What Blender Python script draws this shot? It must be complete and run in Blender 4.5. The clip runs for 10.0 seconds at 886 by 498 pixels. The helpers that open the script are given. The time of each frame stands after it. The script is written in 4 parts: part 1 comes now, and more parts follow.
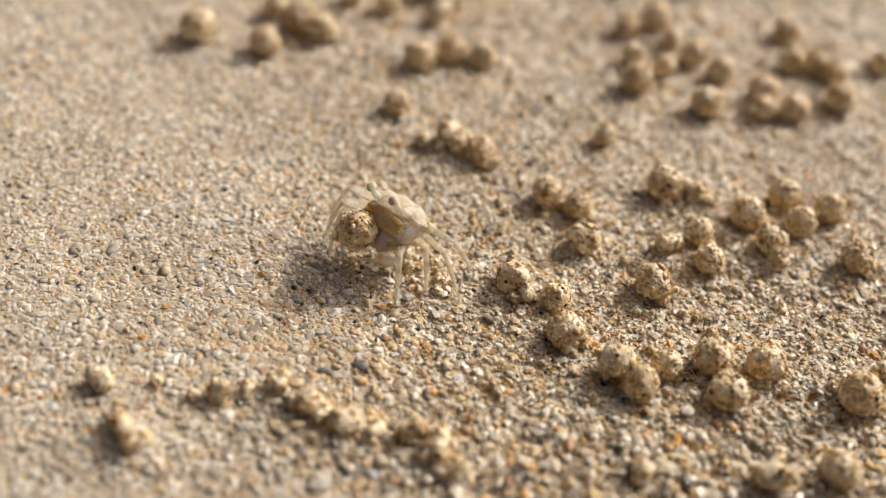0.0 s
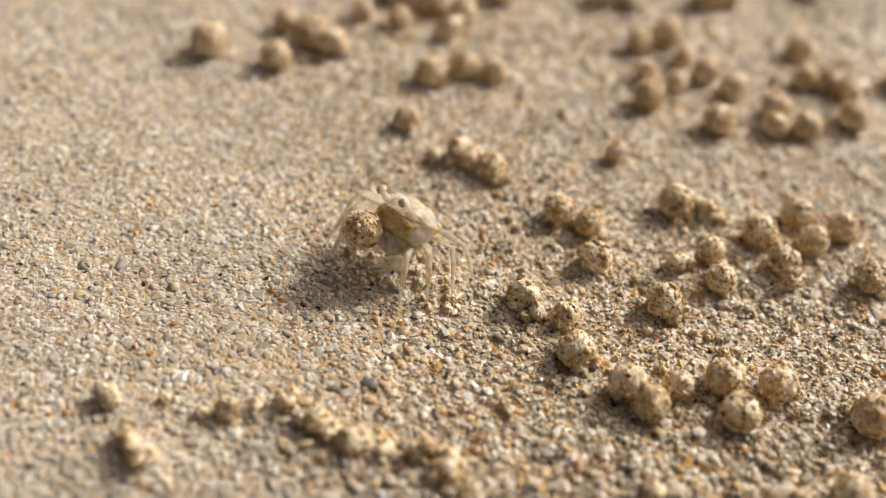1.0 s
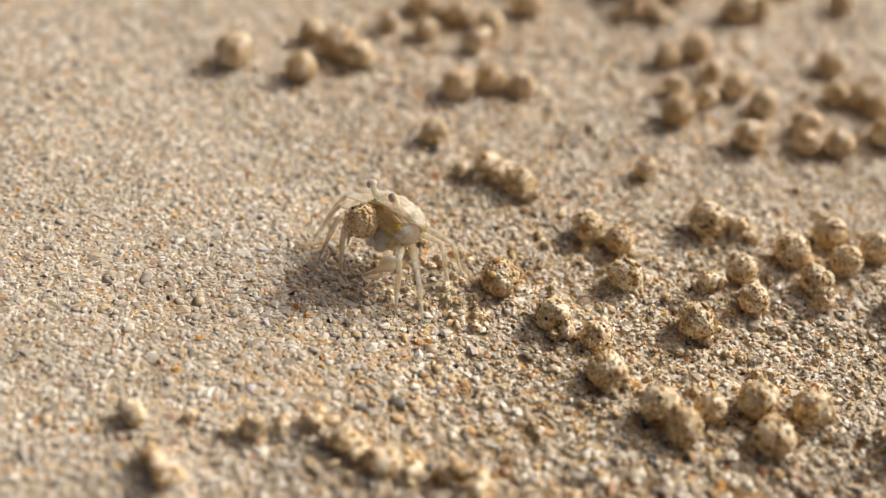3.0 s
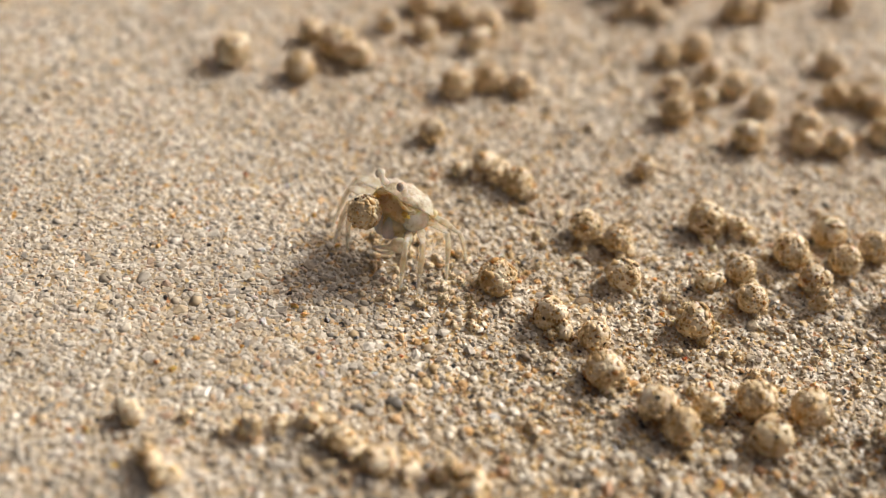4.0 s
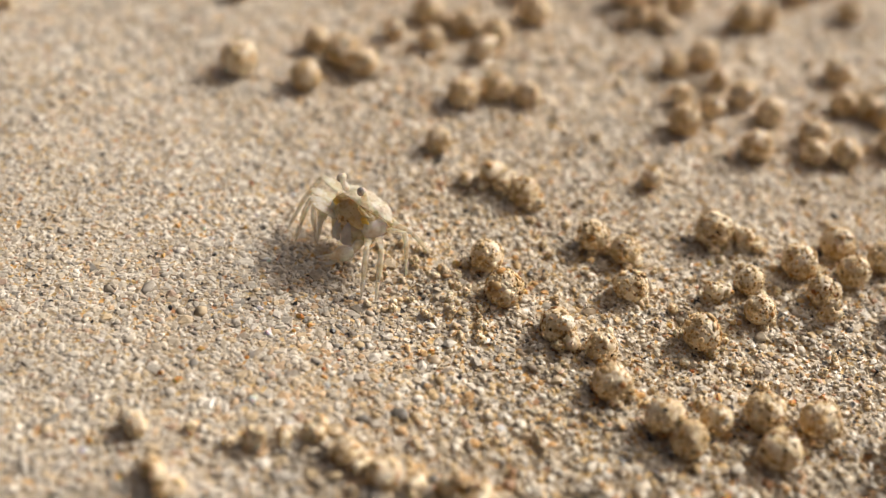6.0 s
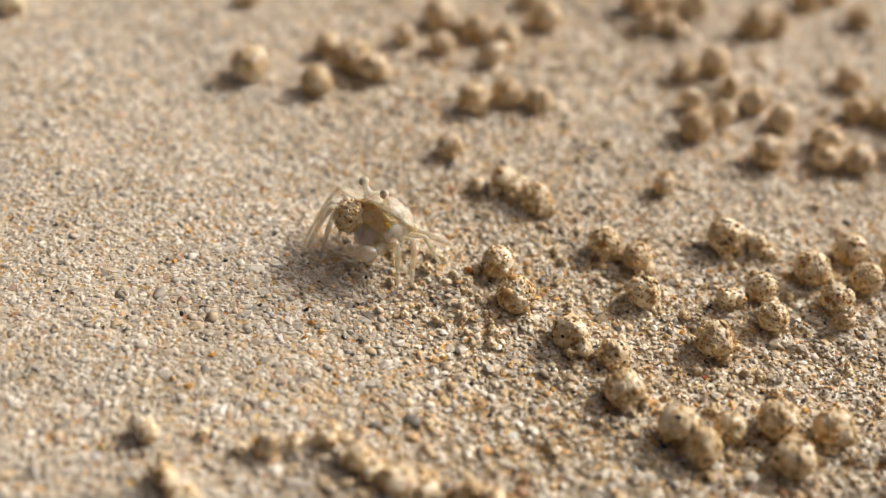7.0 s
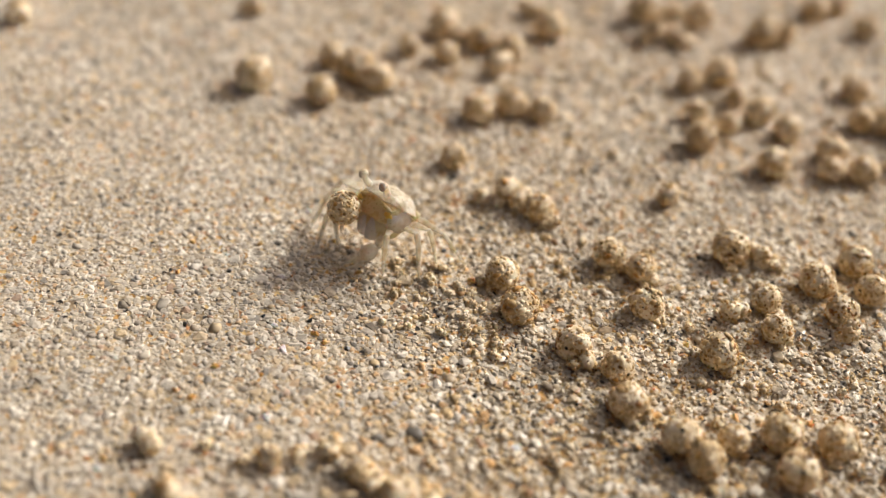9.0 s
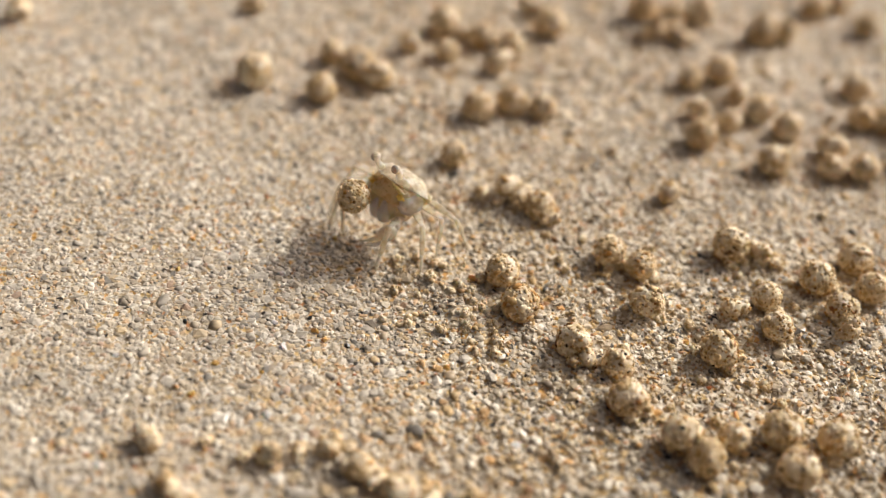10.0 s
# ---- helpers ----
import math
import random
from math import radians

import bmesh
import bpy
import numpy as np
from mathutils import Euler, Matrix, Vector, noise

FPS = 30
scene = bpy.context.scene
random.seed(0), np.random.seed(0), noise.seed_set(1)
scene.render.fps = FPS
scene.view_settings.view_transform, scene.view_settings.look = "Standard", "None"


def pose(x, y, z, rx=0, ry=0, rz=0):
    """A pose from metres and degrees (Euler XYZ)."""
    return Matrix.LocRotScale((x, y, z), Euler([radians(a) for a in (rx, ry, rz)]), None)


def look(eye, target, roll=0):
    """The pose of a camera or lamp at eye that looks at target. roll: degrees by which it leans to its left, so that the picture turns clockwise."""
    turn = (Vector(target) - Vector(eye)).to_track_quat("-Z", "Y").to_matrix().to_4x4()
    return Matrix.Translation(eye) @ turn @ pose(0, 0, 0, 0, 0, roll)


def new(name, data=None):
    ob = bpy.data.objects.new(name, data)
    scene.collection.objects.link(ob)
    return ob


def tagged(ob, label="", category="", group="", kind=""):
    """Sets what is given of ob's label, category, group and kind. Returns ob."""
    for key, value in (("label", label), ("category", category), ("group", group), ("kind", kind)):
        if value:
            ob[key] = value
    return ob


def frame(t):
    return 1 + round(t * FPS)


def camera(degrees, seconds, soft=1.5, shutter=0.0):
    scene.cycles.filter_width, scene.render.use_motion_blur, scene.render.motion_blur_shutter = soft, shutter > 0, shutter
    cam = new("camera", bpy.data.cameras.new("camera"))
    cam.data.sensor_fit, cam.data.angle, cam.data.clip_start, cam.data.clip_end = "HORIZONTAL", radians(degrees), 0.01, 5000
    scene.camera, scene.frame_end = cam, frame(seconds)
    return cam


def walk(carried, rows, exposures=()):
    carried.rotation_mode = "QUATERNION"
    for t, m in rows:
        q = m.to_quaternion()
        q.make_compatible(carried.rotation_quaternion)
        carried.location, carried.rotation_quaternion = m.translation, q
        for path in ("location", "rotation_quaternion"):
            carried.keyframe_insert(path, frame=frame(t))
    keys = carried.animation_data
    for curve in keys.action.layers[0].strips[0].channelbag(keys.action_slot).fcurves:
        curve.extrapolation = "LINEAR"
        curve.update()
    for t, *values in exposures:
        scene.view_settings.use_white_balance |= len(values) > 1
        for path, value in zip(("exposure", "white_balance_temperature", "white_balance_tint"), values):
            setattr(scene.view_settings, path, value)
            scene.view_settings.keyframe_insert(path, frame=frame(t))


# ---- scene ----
# A tiny sand-bubbler crab rolls pellets of sand on a beach. The scale is true: a pellet is 4 mm across.
MM = 0.001

# ---------------------------------------------------------------- camera
cam = camera(40.0, 10.0, soft=1.3)
cam.data.dof.use_dof = True
cam.data.dof.focus_distance = 0.1318
cam.data.dof.aperture_fstop = 9.8
# seconds; eye x, y, z in millimetres; yaw, pitch, roll in degrees
PATH = [
    (0.0, 6.930, -100.631, 94.479, -1.463, -42.787, 6.030),
    (0.5, 6.928, -100.334, 94.541, -1.160, -42.545, 5.964),
    (1.0, 6.504, -99.507, 94.685, -0.953, -42.405, 6.083),
    (1.5, 5.366, -98.706, 94.521, -0.719, -42.182, 6.266),
    (2.0, 4.527, -98.106, 94.334, -0.450, -42.093, 6.288),
    (2.5, 4.177, -97.646, 94.202, -0.338, -42.154, 6.263),
    (4.0, 4.927, -97.465, 93.771, -0.113, -42.076, 6.150),
    (4.5, 4.857, -97.634, 93.686, -0.000, -42.024, 6.011),
    (5.0, 4.973, -97.346, 93.846, 0.054, -42.014, 6.038),
    (6.5, 4.379, -96.390, 93.548, 0.388, -41.722, 5.996),
    (7.0, 3.994, -96.310, 93.510, 0.593, -41.639, 5.899),
    (7.5, 3.885, -96.304, 93.753, 0.777, -41.547, 5.792),
    (8.0, 4.196, -96.254, 93.806, 0.822, -41.535, 5.721),
    (8.5, 4.391, -95.973, 93.819, 0.931, -41.420, 5.791),
    (9.0, 4.226, -95.739, 93.823, 1.033, -41.392, 5.765),
    (9.5, 4.272, -95.772, 93.674, 1.046, -41.455, 5.701),
    (10.0, 4.238, -95.818, 93.700, 1.035, -41.457, 5.801),
]


def sight(x, y, z, yaw, pitch, roll):
    eye = Vector((x, y, z)) * MM
    yaw, pitch = radians(yaw), radians(pitch)
    ahead = Vector((-math.sin(yaw) * math.cos(pitch), math.cos(yaw) * math.cos(pitch), math.sin(pitch)))
    return look(eye, eye + ahead, roll)


walk(cam, [(t, sight(*row)) for t, *row in PATH])

# ---------------------------------------------------------------- sky and sun
SUN_HEIGHT, SUN_SIDE = 37.0, 49.0   # degrees above the ground; degrees from straight ahead towards the right
world = bpy.data.worlds.new("sky")
world.use_nodes = True
scene.world = world
sky = world.node_tree.nodes.new("ShaderNodeTexSky")
sky.sky_type, sky.sun_disc = "NISHITA", False
sky.air_density, sky.dust_density, sky.ozone_density = 0.12, 8.5, 0.1
sky.sun_elevation, sky.sun_rotation = radians(SUN_HEIGHT), radians(SUN_SIDE)
backdrop = world.node_tree.nodes["Background"]
backdrop.inputs["Strength"].default_value = 0.20
world.node_tree.links.new(sky.outputs[0], backdrop.inputs["Color"])

sun = new("sun", bpy.data.lights.new("sun", "SUN"))
sun.data.energy, sun.data.angle, sun.data.color = 3.85, radians(3.0), (1.0, 0.98, 0.935)
way = Vector((math.sin(radians(SUN_SIDE)) * math.cos(radians(SUN_HEIGHT)), math.cos(radians(SUN_SIDE)) * math.cos(radians(SUN_HEIGHT)), math.sin(radians(SUN_HEIGHT))))
sun.matrix_basis = look(way * 3, (0, 0, 0))
scene.view_settings.exposure = -0.75


# ---------------------------------------------------------------- materials
def shader(name):
    mat = bpy.data.materials.new(name)
    mat.use_nodes = True
    return mat, mat.node_tree.nodes, mat.node_tree.links, mat.node_tree.nodes["Principled BSDF"]


def ramp(nodes, stops, stepped=False):
    node = nodes.new("ShaderNodeValToRGB")
    band = node.color_ramp
    band.interpolation = "CONSTANT" if stepped else "LINEAR"
    while len(band.elements) < len(stops):
        band.elements.new(0.5)
    for element, (place, colour) in zip(band.elements, stops):
        element.position, element.color = place, (*colour, 1)
    return node


def noise_node(nodes, links, size, detail=3.0, rough=0.55, space="Object"):
    coords = nodes.new("ShaderNodeTexCoord")
    node = nodes.new("ShaderNodeTexNoise")
    node.inputs["Scale"].default_value, node.inputs["Detail"].default_value = 1.0 / size, detail
    node.inputs["Roughness"].default_value = rough
    links.new(coords.outputs[space], node.inputs["Vector"])
    return node


def mixed(nodes, links, kind, factor, a, b):
    node = nodes.new("ShaderNodeMix")
    node.data_type, node.blend_type = "RGBA", kind
    for socket, value in ((0, factor), (6, a), (7, b)):
        if isinstance(value, bpy.types.NodeSocket):
            links.new(value, node.inputs[socket])
        else:
            node.inputs[socket].default_value = value if socket == 0 else (*value, 1)
    return node.outputs[2]


def bumped(nodes, links, bsdf, height, strength, distance):
    node = nodes.new("ShaderNodeBump")
    node.inputs["Strength"].default_value, node.inputs["Distance"].default_value = strength, distance
    links.new(height, node.inputs["Height"])
    links.new(node.outputs[0], bsdf.inputs["Normal"])


# the minerals of the sand: quartz, feldspar, shell, iron-stained and dark heavy grains
MINERALS = [
    (0.00, (0.032, 0.027, 0.023)), (0.034, (0.20, 0.15, 0.10)), (0.085, (0.41, 0.32, 0.205)), (0.19, (0.51, 0.475, 0.42)),
    (0.31, (0.57, 0.485, 0.355)), (0.50, (0.72, 0.66, 0.55)), (0.68, (0.88, 0.86, 0.81)), (0.84, (0.66, 0.48, 0.22)),
    (0.922, (0.66, 0.38, 0.115)), (0.968, (0.46, 0.235, 0.10)),
]


# those that stick to the pellets: more of the pale and the golden ones
PRESSED = [
    (0.00, (0.03, 0.024, 0.02)), (0.024, (0.24, 0.16, 0.09)), (0.052, (0.53, 0.42, 0.28)), (0.25, (0.65, 0.565, 0.44)),
    (0.41, (0.86, 0.82, 0.74)), (0.82, (0.64, 0.49, 0.28)), (0.92, (0.58, 0.37, 0.15)), (0.982, (0.40, 0.21, 0.09)),
]


def grain_material(name, tint, wet, clear, minerals, sorted_sand=False):
    """Grains of one mineral, or of several: each grain then has its own, from white quartz to black."""
    mat, nodes, links, bsdf = shader(name)
    own = nodes.new("ShaderNodeNewGeometry")
    colour = ramp(nodes, minerals, True)
    links.new(own.outputs["Random Per Island"], colour.inputs[0])
    streak = noise_node(nodes, links, 0.35 * MM, 3.0)
    shade = ramp(nodes, [(0.3, (0.86, 0.83, 0.79)), (0.7, (1.08, 1.07, 1.06))])
    links.new(streak.outputs["Fac"], shade.inputs[0])
    if sorted_sand:
        patch = noise_node(nodes, links, 14 * MM, 3.0)
        damp = ramp(nodes, [(0.36, (0.86, 0.85, 0.83)), (0.60, (1.04, 1.035, 1.02))])
    else:
        # rusty and pale patches on a pellet
        patch = noise_node(nodes, links, 0.62 * MM, 3.0, 0.6)
        damp = ramp(nodes, [(0.36, (0.69, 0.53, 0.30)), (0.49, (0.92, 0.81, 0.60)), (0.61, (1.10, 1.07, 1.01))])
    links.new(patch.outputs["Fac"], damp.inputs[0])
    base = colour.outputs[0]
    if len(minerals) == 1:
        # no two grains of a mineral are quite alike
        cloud = noise_node(nodes, links, 0.8 * MM, 2.0)
        own_tone = ramp(nodes, [(0.3, (0.78, 0.75, 0.70)), (0.7, (1.12, 1.11, 1.10))])
        links.new(cloud.outputs["Fac"], own_tone.inputs[0])
        base = mixed(nodes, links, "MULTIPLY", 1.0, minerals[0][1], own_tone.outputs[0])
    if sorted_sand:
        # like grains lie together in small patches
        clump = noise_node(nodes, links, 3.2 * MM, 3.0, 0.6)
        drift = ramp(nodes, [(0.36, (0.80, 0.775, 0.76)), (0.50, (1.0, 0.97, 0.95)), (0.64, (1.12, 1.10, 1.07))])
        links.new(clump.outputs["Fac"], drift.inputs[0])
        base = mixed(nodes, links, "MULTIPLY", 1.0, base, drift.outputs[0])
        # the smooth side of the beach was sorted by the sea: paler, with fewer dark and golden grains
        coords = nodes.new("ShaderNodeTexCoord")
        split = nodes.new("ShaderNodeVectorMath")
        split.operation = "DOT_PRODUCT"
        split.inputs[1].default_value = (1.0, 0.25, 0.0)
        links.new(coords.outputs["Object"], split.inputs[0])
        side = nodes.new("ShaderNodeMapRange")
        side.inputs["From Min"].default_value, side.inputs["From Max"].default_value = -14 * MM, 10 * MM
        side.inputs["To Min"].default_value, side.inputs["To Max"].default_value = 0.46, 0.14
        links.new(split.outputs["Value"], side.inputs["Value"])
        base = mixed(nodes, links, "MIX", side.outputs[0], base, (0.545, 0.51, 0.46))
        # turned over by the crabs, the other side is damp
        wetness = nodes.new("ShaderNodeMapRange")
        wetness.inputs["From Min"].default_value, wetness.inputs["From Max"].default_value = -6 * MM, 16 * MM
        links.new(split.outputs["Value"], wetness.inputs["Value"])
        base = mixed(nodes, links, "MULTIPLY", wetness.outputs[0], base, (0.98, 0.975, 0.96))
    one = mixed(nodes, links, "MULTIPLY", 1.0, base, shade.outputs[0])
    two = mixed(nodes, links, "MULTIPLY", 1.0, one, damp.outputs[0])
    three = mixed(nodes, links, "MULTIPLY", 1.0, two, tint)
    links.new(three, bsdf.inputs["Base Color"])
    gloss = ramp(nodes, [(0.0, (wet, wet, wet)), (1.0, (wet + 0.35, wet + 0.35, wet + 0.35))])
    links.new(own.outputs["Random Per Island"], gloss.inputs[0])
    links.new(gloss.outputs[0], bsdf.inputs["Roughness"])
    bsdf.inputs["Specular IOR Level"].default_value = 0.45
    bumped(nodes, links, bsdf, streak.outputs["Fac"], 0.25, 0.05 * MM)
    if clear:
        # light spreads inside the grains and shines through them
        bsdf.inputs["Subsurface Weight"].default_value = 0.3 * clear
        bsdf.inputs["Subsurface Radius"].default_value = (1.0, 0.85, 0.65)
        bsdf.inputs["Subsurface Scale"].default_value = 0.15 * MM
        lit = nodes.new("ShaderNodeBsdfTranslucent")
        links.new(three, lit.inputs["Color"])
        both = nodes.new("ShaderNodeMixShader")
        both.inputs[0].default_value = 0.3 * clear
        links.new(bsdf.outputs[0], both.inputs[1])
        links.new(lit.outputs[0], both.inputs[2])
        links.new(both.outputs[0], nodes["Material Output"].inputs["Surface"])
    return mat


def ground_material():
    """The packed sand under the loose grains."""
    mat, nodes, links, bsdf = shader("packed_sand")
    cells = nodes.new("ShaderNodeTexVoronoi")
    coords = nodes.new("ShaderNodeTexCoord")
    links.new(coords.outputs["Object"], cells.inputs["Vector"])
    cells.inputs["Scale"].default_value = 1 / (0.6 * MM)
    pick = nodes.new("ShaderNodeSeparateColor")
    links.new(cells.outputs["Color"], pick.inputs[0])
    colour = ramp(nodes, MINERALS, True)
    links.new(pick.outputs[0], colour.inputs[0])
    patch = noise_node(nodes, links, 20 * MM, 5.0)
    damp = ramp(nodes, [(0.3, (0.74, 0.69, 0.60)), (0.7, (0.95, 0.90, 0.80))])
    links.new(patch.outputs["Fac"], damp.inputs[0])
    links.new(mixed(nodes, links, "MULTIPLY", 1.0, colour.outputs[0], damp.outputs[0]), bsdf.inputs["Base Color"])
    bsdf.inputs["Roughness"].default_value = 0.75
    bumped(nodes, links, bsdf, cells.outputs["Distance"], 0.6, 0.3 * MM)
    return mat


def pellet_material():
    """Wet fines that bind a pellet: tan, with darker and rusty blotches."""
    mat, nodes, links, bsdf = shader("bound_sand")
    blotch = noise_node(nodes, links, 0.75 * MM, 4.0, 0.65)
    colour = ramp(nodes, [(0.25, (0.34, 0.23, 0.11)), (0.34, (0.56, 0.41, 0.21)), (0.44, (0.68, 0.55, 0.34)), (0.57, (0.83, 0.75, 0.59))])
    links.new(blotch.outputs["Fac"], colour.inputs[0])
    own = nodes.new("ShaderNodeObjectInfo")
    tone = ramp(nodes, [(0.0, (0.88, 0.80, 0.70)), (0.5, (1.0, 0.95, 0.88)), (1.0, (1.12, 1.08, 1.02))])
    links.new(own.outputs["Random"], tone.inputs[0])
    links.new(mixed(nodes, links, "MULTIPLY", 1.0, colour.outputs[0], tone.outputs[0]), bsdf.inputs["Base Color"])
    bsdf.inputs["Roughness"].default_value = 0.5
    bsdf.inputs["Subsurface Weight"].default_value = 0.3
    bsdf.inputs["Subsurface Radius"].default_value = (1.0, 0.7, 0.4)
    bsdf.inputs["Subsurface Scale"].default_value = 0.3 * MM
    fine = noise_node(nodes, links, 0.4 * MM, 3.0)
    bumped(nodes, links, bsdf, fine.outputs["Fac"], 0.35, 0.3 * MM)
    return mat


LOOSE = [grain_material("loose_sand", (0.98, 0.985, 0.945), 0.27, 0.0, [mineral], True) for mineral in MINERALS]
STUCK = grain_material("stuck_grains", (1.12, 1.07, 0.94), 0.25, 0.3, PRESSED)
PACKED = ground_material()
BOUND = pellet_material()


# ---------------------------------------------------------------- mesh helpers
def blob(detail):
    bm = bmesh.new()
    bmesh.ops.create_icosphere(bm, subdivisions=detail, radius=1.0)
    bm.verts.index_update()
    points = np.array([v.co[:] for v in bm.verts])
    faces = np.array([[v.index for v in f.verts] for f in bm.faces])
    bm.free()
    return points, faces


ICO, ICO_FACES = blob(1)
BALL, BALL_FACES = blob(4)
CRUMB, CRUMB_FACES = blob(3)
LITTLE, LITTLE_FACES = blob(2)


def mesh_from(name, points, faces, materials, which=None, smooth=False):
    mesh = bpy.data.meshes.new(name)
    n = len(faces)
    mesh.vertices.add(len(points))
    mesh.vertices.foreach_set("co", np.asarray(points, np.float32).ravel())
    mesh.loops.add(3 * n)
    mesh.loops.foreach_set("vertex_index", np.asarray(faces, np.int32).ravel())
    mesh.polygons.add(n)
    mesh.polygons.foreach_set("loop_start", np.arange(0, 3 * n, 3, dtype=np.int32))
    for material in materials:
        mesh.materials.append(material)
    if which is not None:
        mesh.polygons.foreach_set("material_index", np.asarray(which, np.int32))
    flags = np.broadcast_to(np.asarray(smooth, bool), (n,)).copy()
    mesh.polygons.foreach_set("use_smooth", flags)
    mesh.update(calc_edges=True)
    mesh.validate()
    return mesh


def turns(rng, n):
    """Random turns, as n matrices."""
    q = rng.normal(size=(n, 4))
    q /= np.linalg.norm(q, axis=1)[:, None]
    w, x, y, z = q.T
    return np.stack([1 - 2 * (y * y + z * z), 2 * (x * y - z * w), 2 * (x * z + y * w),
                     2 * (x * y + z * w), 1 - 2 * (x * x + z * z), 2 * (y * z - x * w),
                     2 * (x * z - y * w), 2 * (y * z + x * w), 1 - 2 * (x * x + y * y)], -1).reshape(n, 3, 3)


def grains(rng, places, sizes, flat=1.0):
    """Angular grains, one round each place: corners pushed in and out, squeezed and turned."""
    n = len(places)
    shape = ICO[None] * rng.uniform(0.52, 1.15, (n, 12, 1)) * rng.uniform(0.55, 1.28, (n, 1, 3))
    points = np.einsum("nij,nkj->nki", turns(rng, n), shape) * np.stack(np.broadcast_arrays(1.0, 1.0, flat), -1).reshape(-1, 1, 3) * sizes[:, None, None] + places[:, None]
    faces = ICO_FACES[None] + 12 * np.arange(n)[:, None, None]
    return points.reshape(-1, 3), faces.reshape(-1, 3)


def wave_field(seed, count, low, high):
    """A smooth random relief: a sum of waves, 1 high."""
    rng = np.random.default_rng(seed)
    size, way, shift = np.exp(rng.uniform(np.log(low), np.log(high), count)), rng.uniform(0, 2 * np.pi, count), rng.uniform(0, 2 * np.pi, count)
    weight = size / size.sum() * 2

    def height(x, y):
        total = np.zeros_like(x)
        for s, a, p, w in zip(size, way, shift, weight):
            total += w * np.sin(2 * np.pi * (x * np.cos(a) + y * np.sin(a)) / s + p)
        return total
    return height


SWELL = wave_field(3, 26, 6 * MM, 45 * MM)
RIPPLE = wave_field(8, 30, 2.2 * MM, 7 * MM)
CRUST = wave_field(15, 34, 1.3 * MM, 3.2 * MM)
# low heaps of raked-up sand: x, y, reach and height in millimetres
HEAPS = [
    (6.0, -1.5, 6.0, 0.6), (3.5, 3.5, 6.0, 0.7), (1.0, 8.0, 6.0, 0.5), (2.0, -27.5, 8.0, 0.9), (9.0, -29.5, 6.0, 1.0), (-7.0, -22.5, 6.0, 0.6),
    (-19.0, -29.5, 5.0, 0.8), (-22.0, -23.0, 4.0, 0.4), (33.0, -27.0, 9.0, 0.6), (45.0, -28.0, 8.0, 0.6), (19.0, -8.0, 5.0, 0.5),
    (36.0, -15.0, 8.0, 0.4), (37.0, 3.5, 5.0, 0.6), (39.0, 13.0, 4.0, 0.6), (48.0, 3.0, 5.0, 0.6), (11.0, 19.0, 6.0, 0.7),
    (26.0, 2.0, 4.0, 0.5), (3.0, 26.0, 4.0, 0.3), (-34.0, 52.0, 7.0, 0.6), (29.0, 65.0, 8.0, 0.8), (-11.0, 44.0, 8.0, 0.5),
]


def relief(x, y):
    """The height of the sand, in metres."""
    # smooth where the sea left it, pitted where crabs have fed
    fed = 1 / (1 + np.exp(-(x + 0.25 * y - 4 * MM) / (4 * MM)))
    near = np.clip(1.0 - (y - 2 * MM) / (22 * MM), 0.25, 1.0)
    z = 0.28 * MM * SWELL(x, y) + (0.14 + 0.36 * fed * near) * MM * RIPPLE(x, y)
    z += fed * near * 0.50 * MM * np.maximum(CRUST(x, y), -0.35)
    for hx, hy, reach, high in HEAPS:
        d = ((x - hx * MM) ** 2 + (y - hy * MM) ** 2) / (reach * MM / 2) ** 2
        z += high * MM * np.exp(-d)
    return z


def sheet(x0, x1, y0, y1, step):
    nx, ny = int((x1 - x0) / step) + 1, int((y1 - y0) / step) + 1
    x, y = np.meshgrid(np.linspace(x0, x1, nx), np.linspace(y0, y1, ny))
    z = relief(x, y) + 0.03 * MM
    edge = np.minimum(np.minimum(x - x0, x1 - x), np.minimum(y - y0, y1 - y)).clip(0, 6 * MM) / (6 * MM)
    z = z * edge - 0.4 * MM * (1 - edge)
    n = np.arange(nx * ny).reshape(ny, nx)
    a, b, c, d = n[:-1, :-1].ravel(), n[:-1, 1:].ravel(), n[1:, 1:].ravel(), n[1:, :-1].ravel()
    return np.stack([x, y, z], -1).reshape(-1, 3), np.concatenate([np.stack([a, b, c], 1), np.stack([a, c, d], 1)])


# ---------------------------------------------------------------- the beach
X0, X1, Y0, Y1 = -90 * MM, 100 * MM, -62 * MM, 112 * MM


def build_ground():
    points, faces = sheet(X0, X1, Y0, Y1, 0.6 * MM)
    # the same sheet runs on, flat, to the horizon
    base = len(points)
    far = 400.0
    ring = np.array([(X0, Y0), (X1, Y0), (X1, Y1), (X0, Y1), (-far, -far), (far, -far), (far, far), (-far, far)])
    ring = np.column_stack([ring, np.full(8, -0.4 * MM)])
    more = [(base + i, base + 4 + i, base + 4 + (i + 1) % 4) for i in range(4)] + [(base + i, base + 4 + (i + 1) % 4, base + (i + 1) % 4) for i in range(4)]
    mesh = mesh_from("ground", np.concatenate([points, ring]), np.concatenate([faces, np.array(more)]), [PACKED], smooth=True)
    return tagged(new("ground", mesh), "damp packed beach sand, tan with dark specks", "sand", kind="structure")


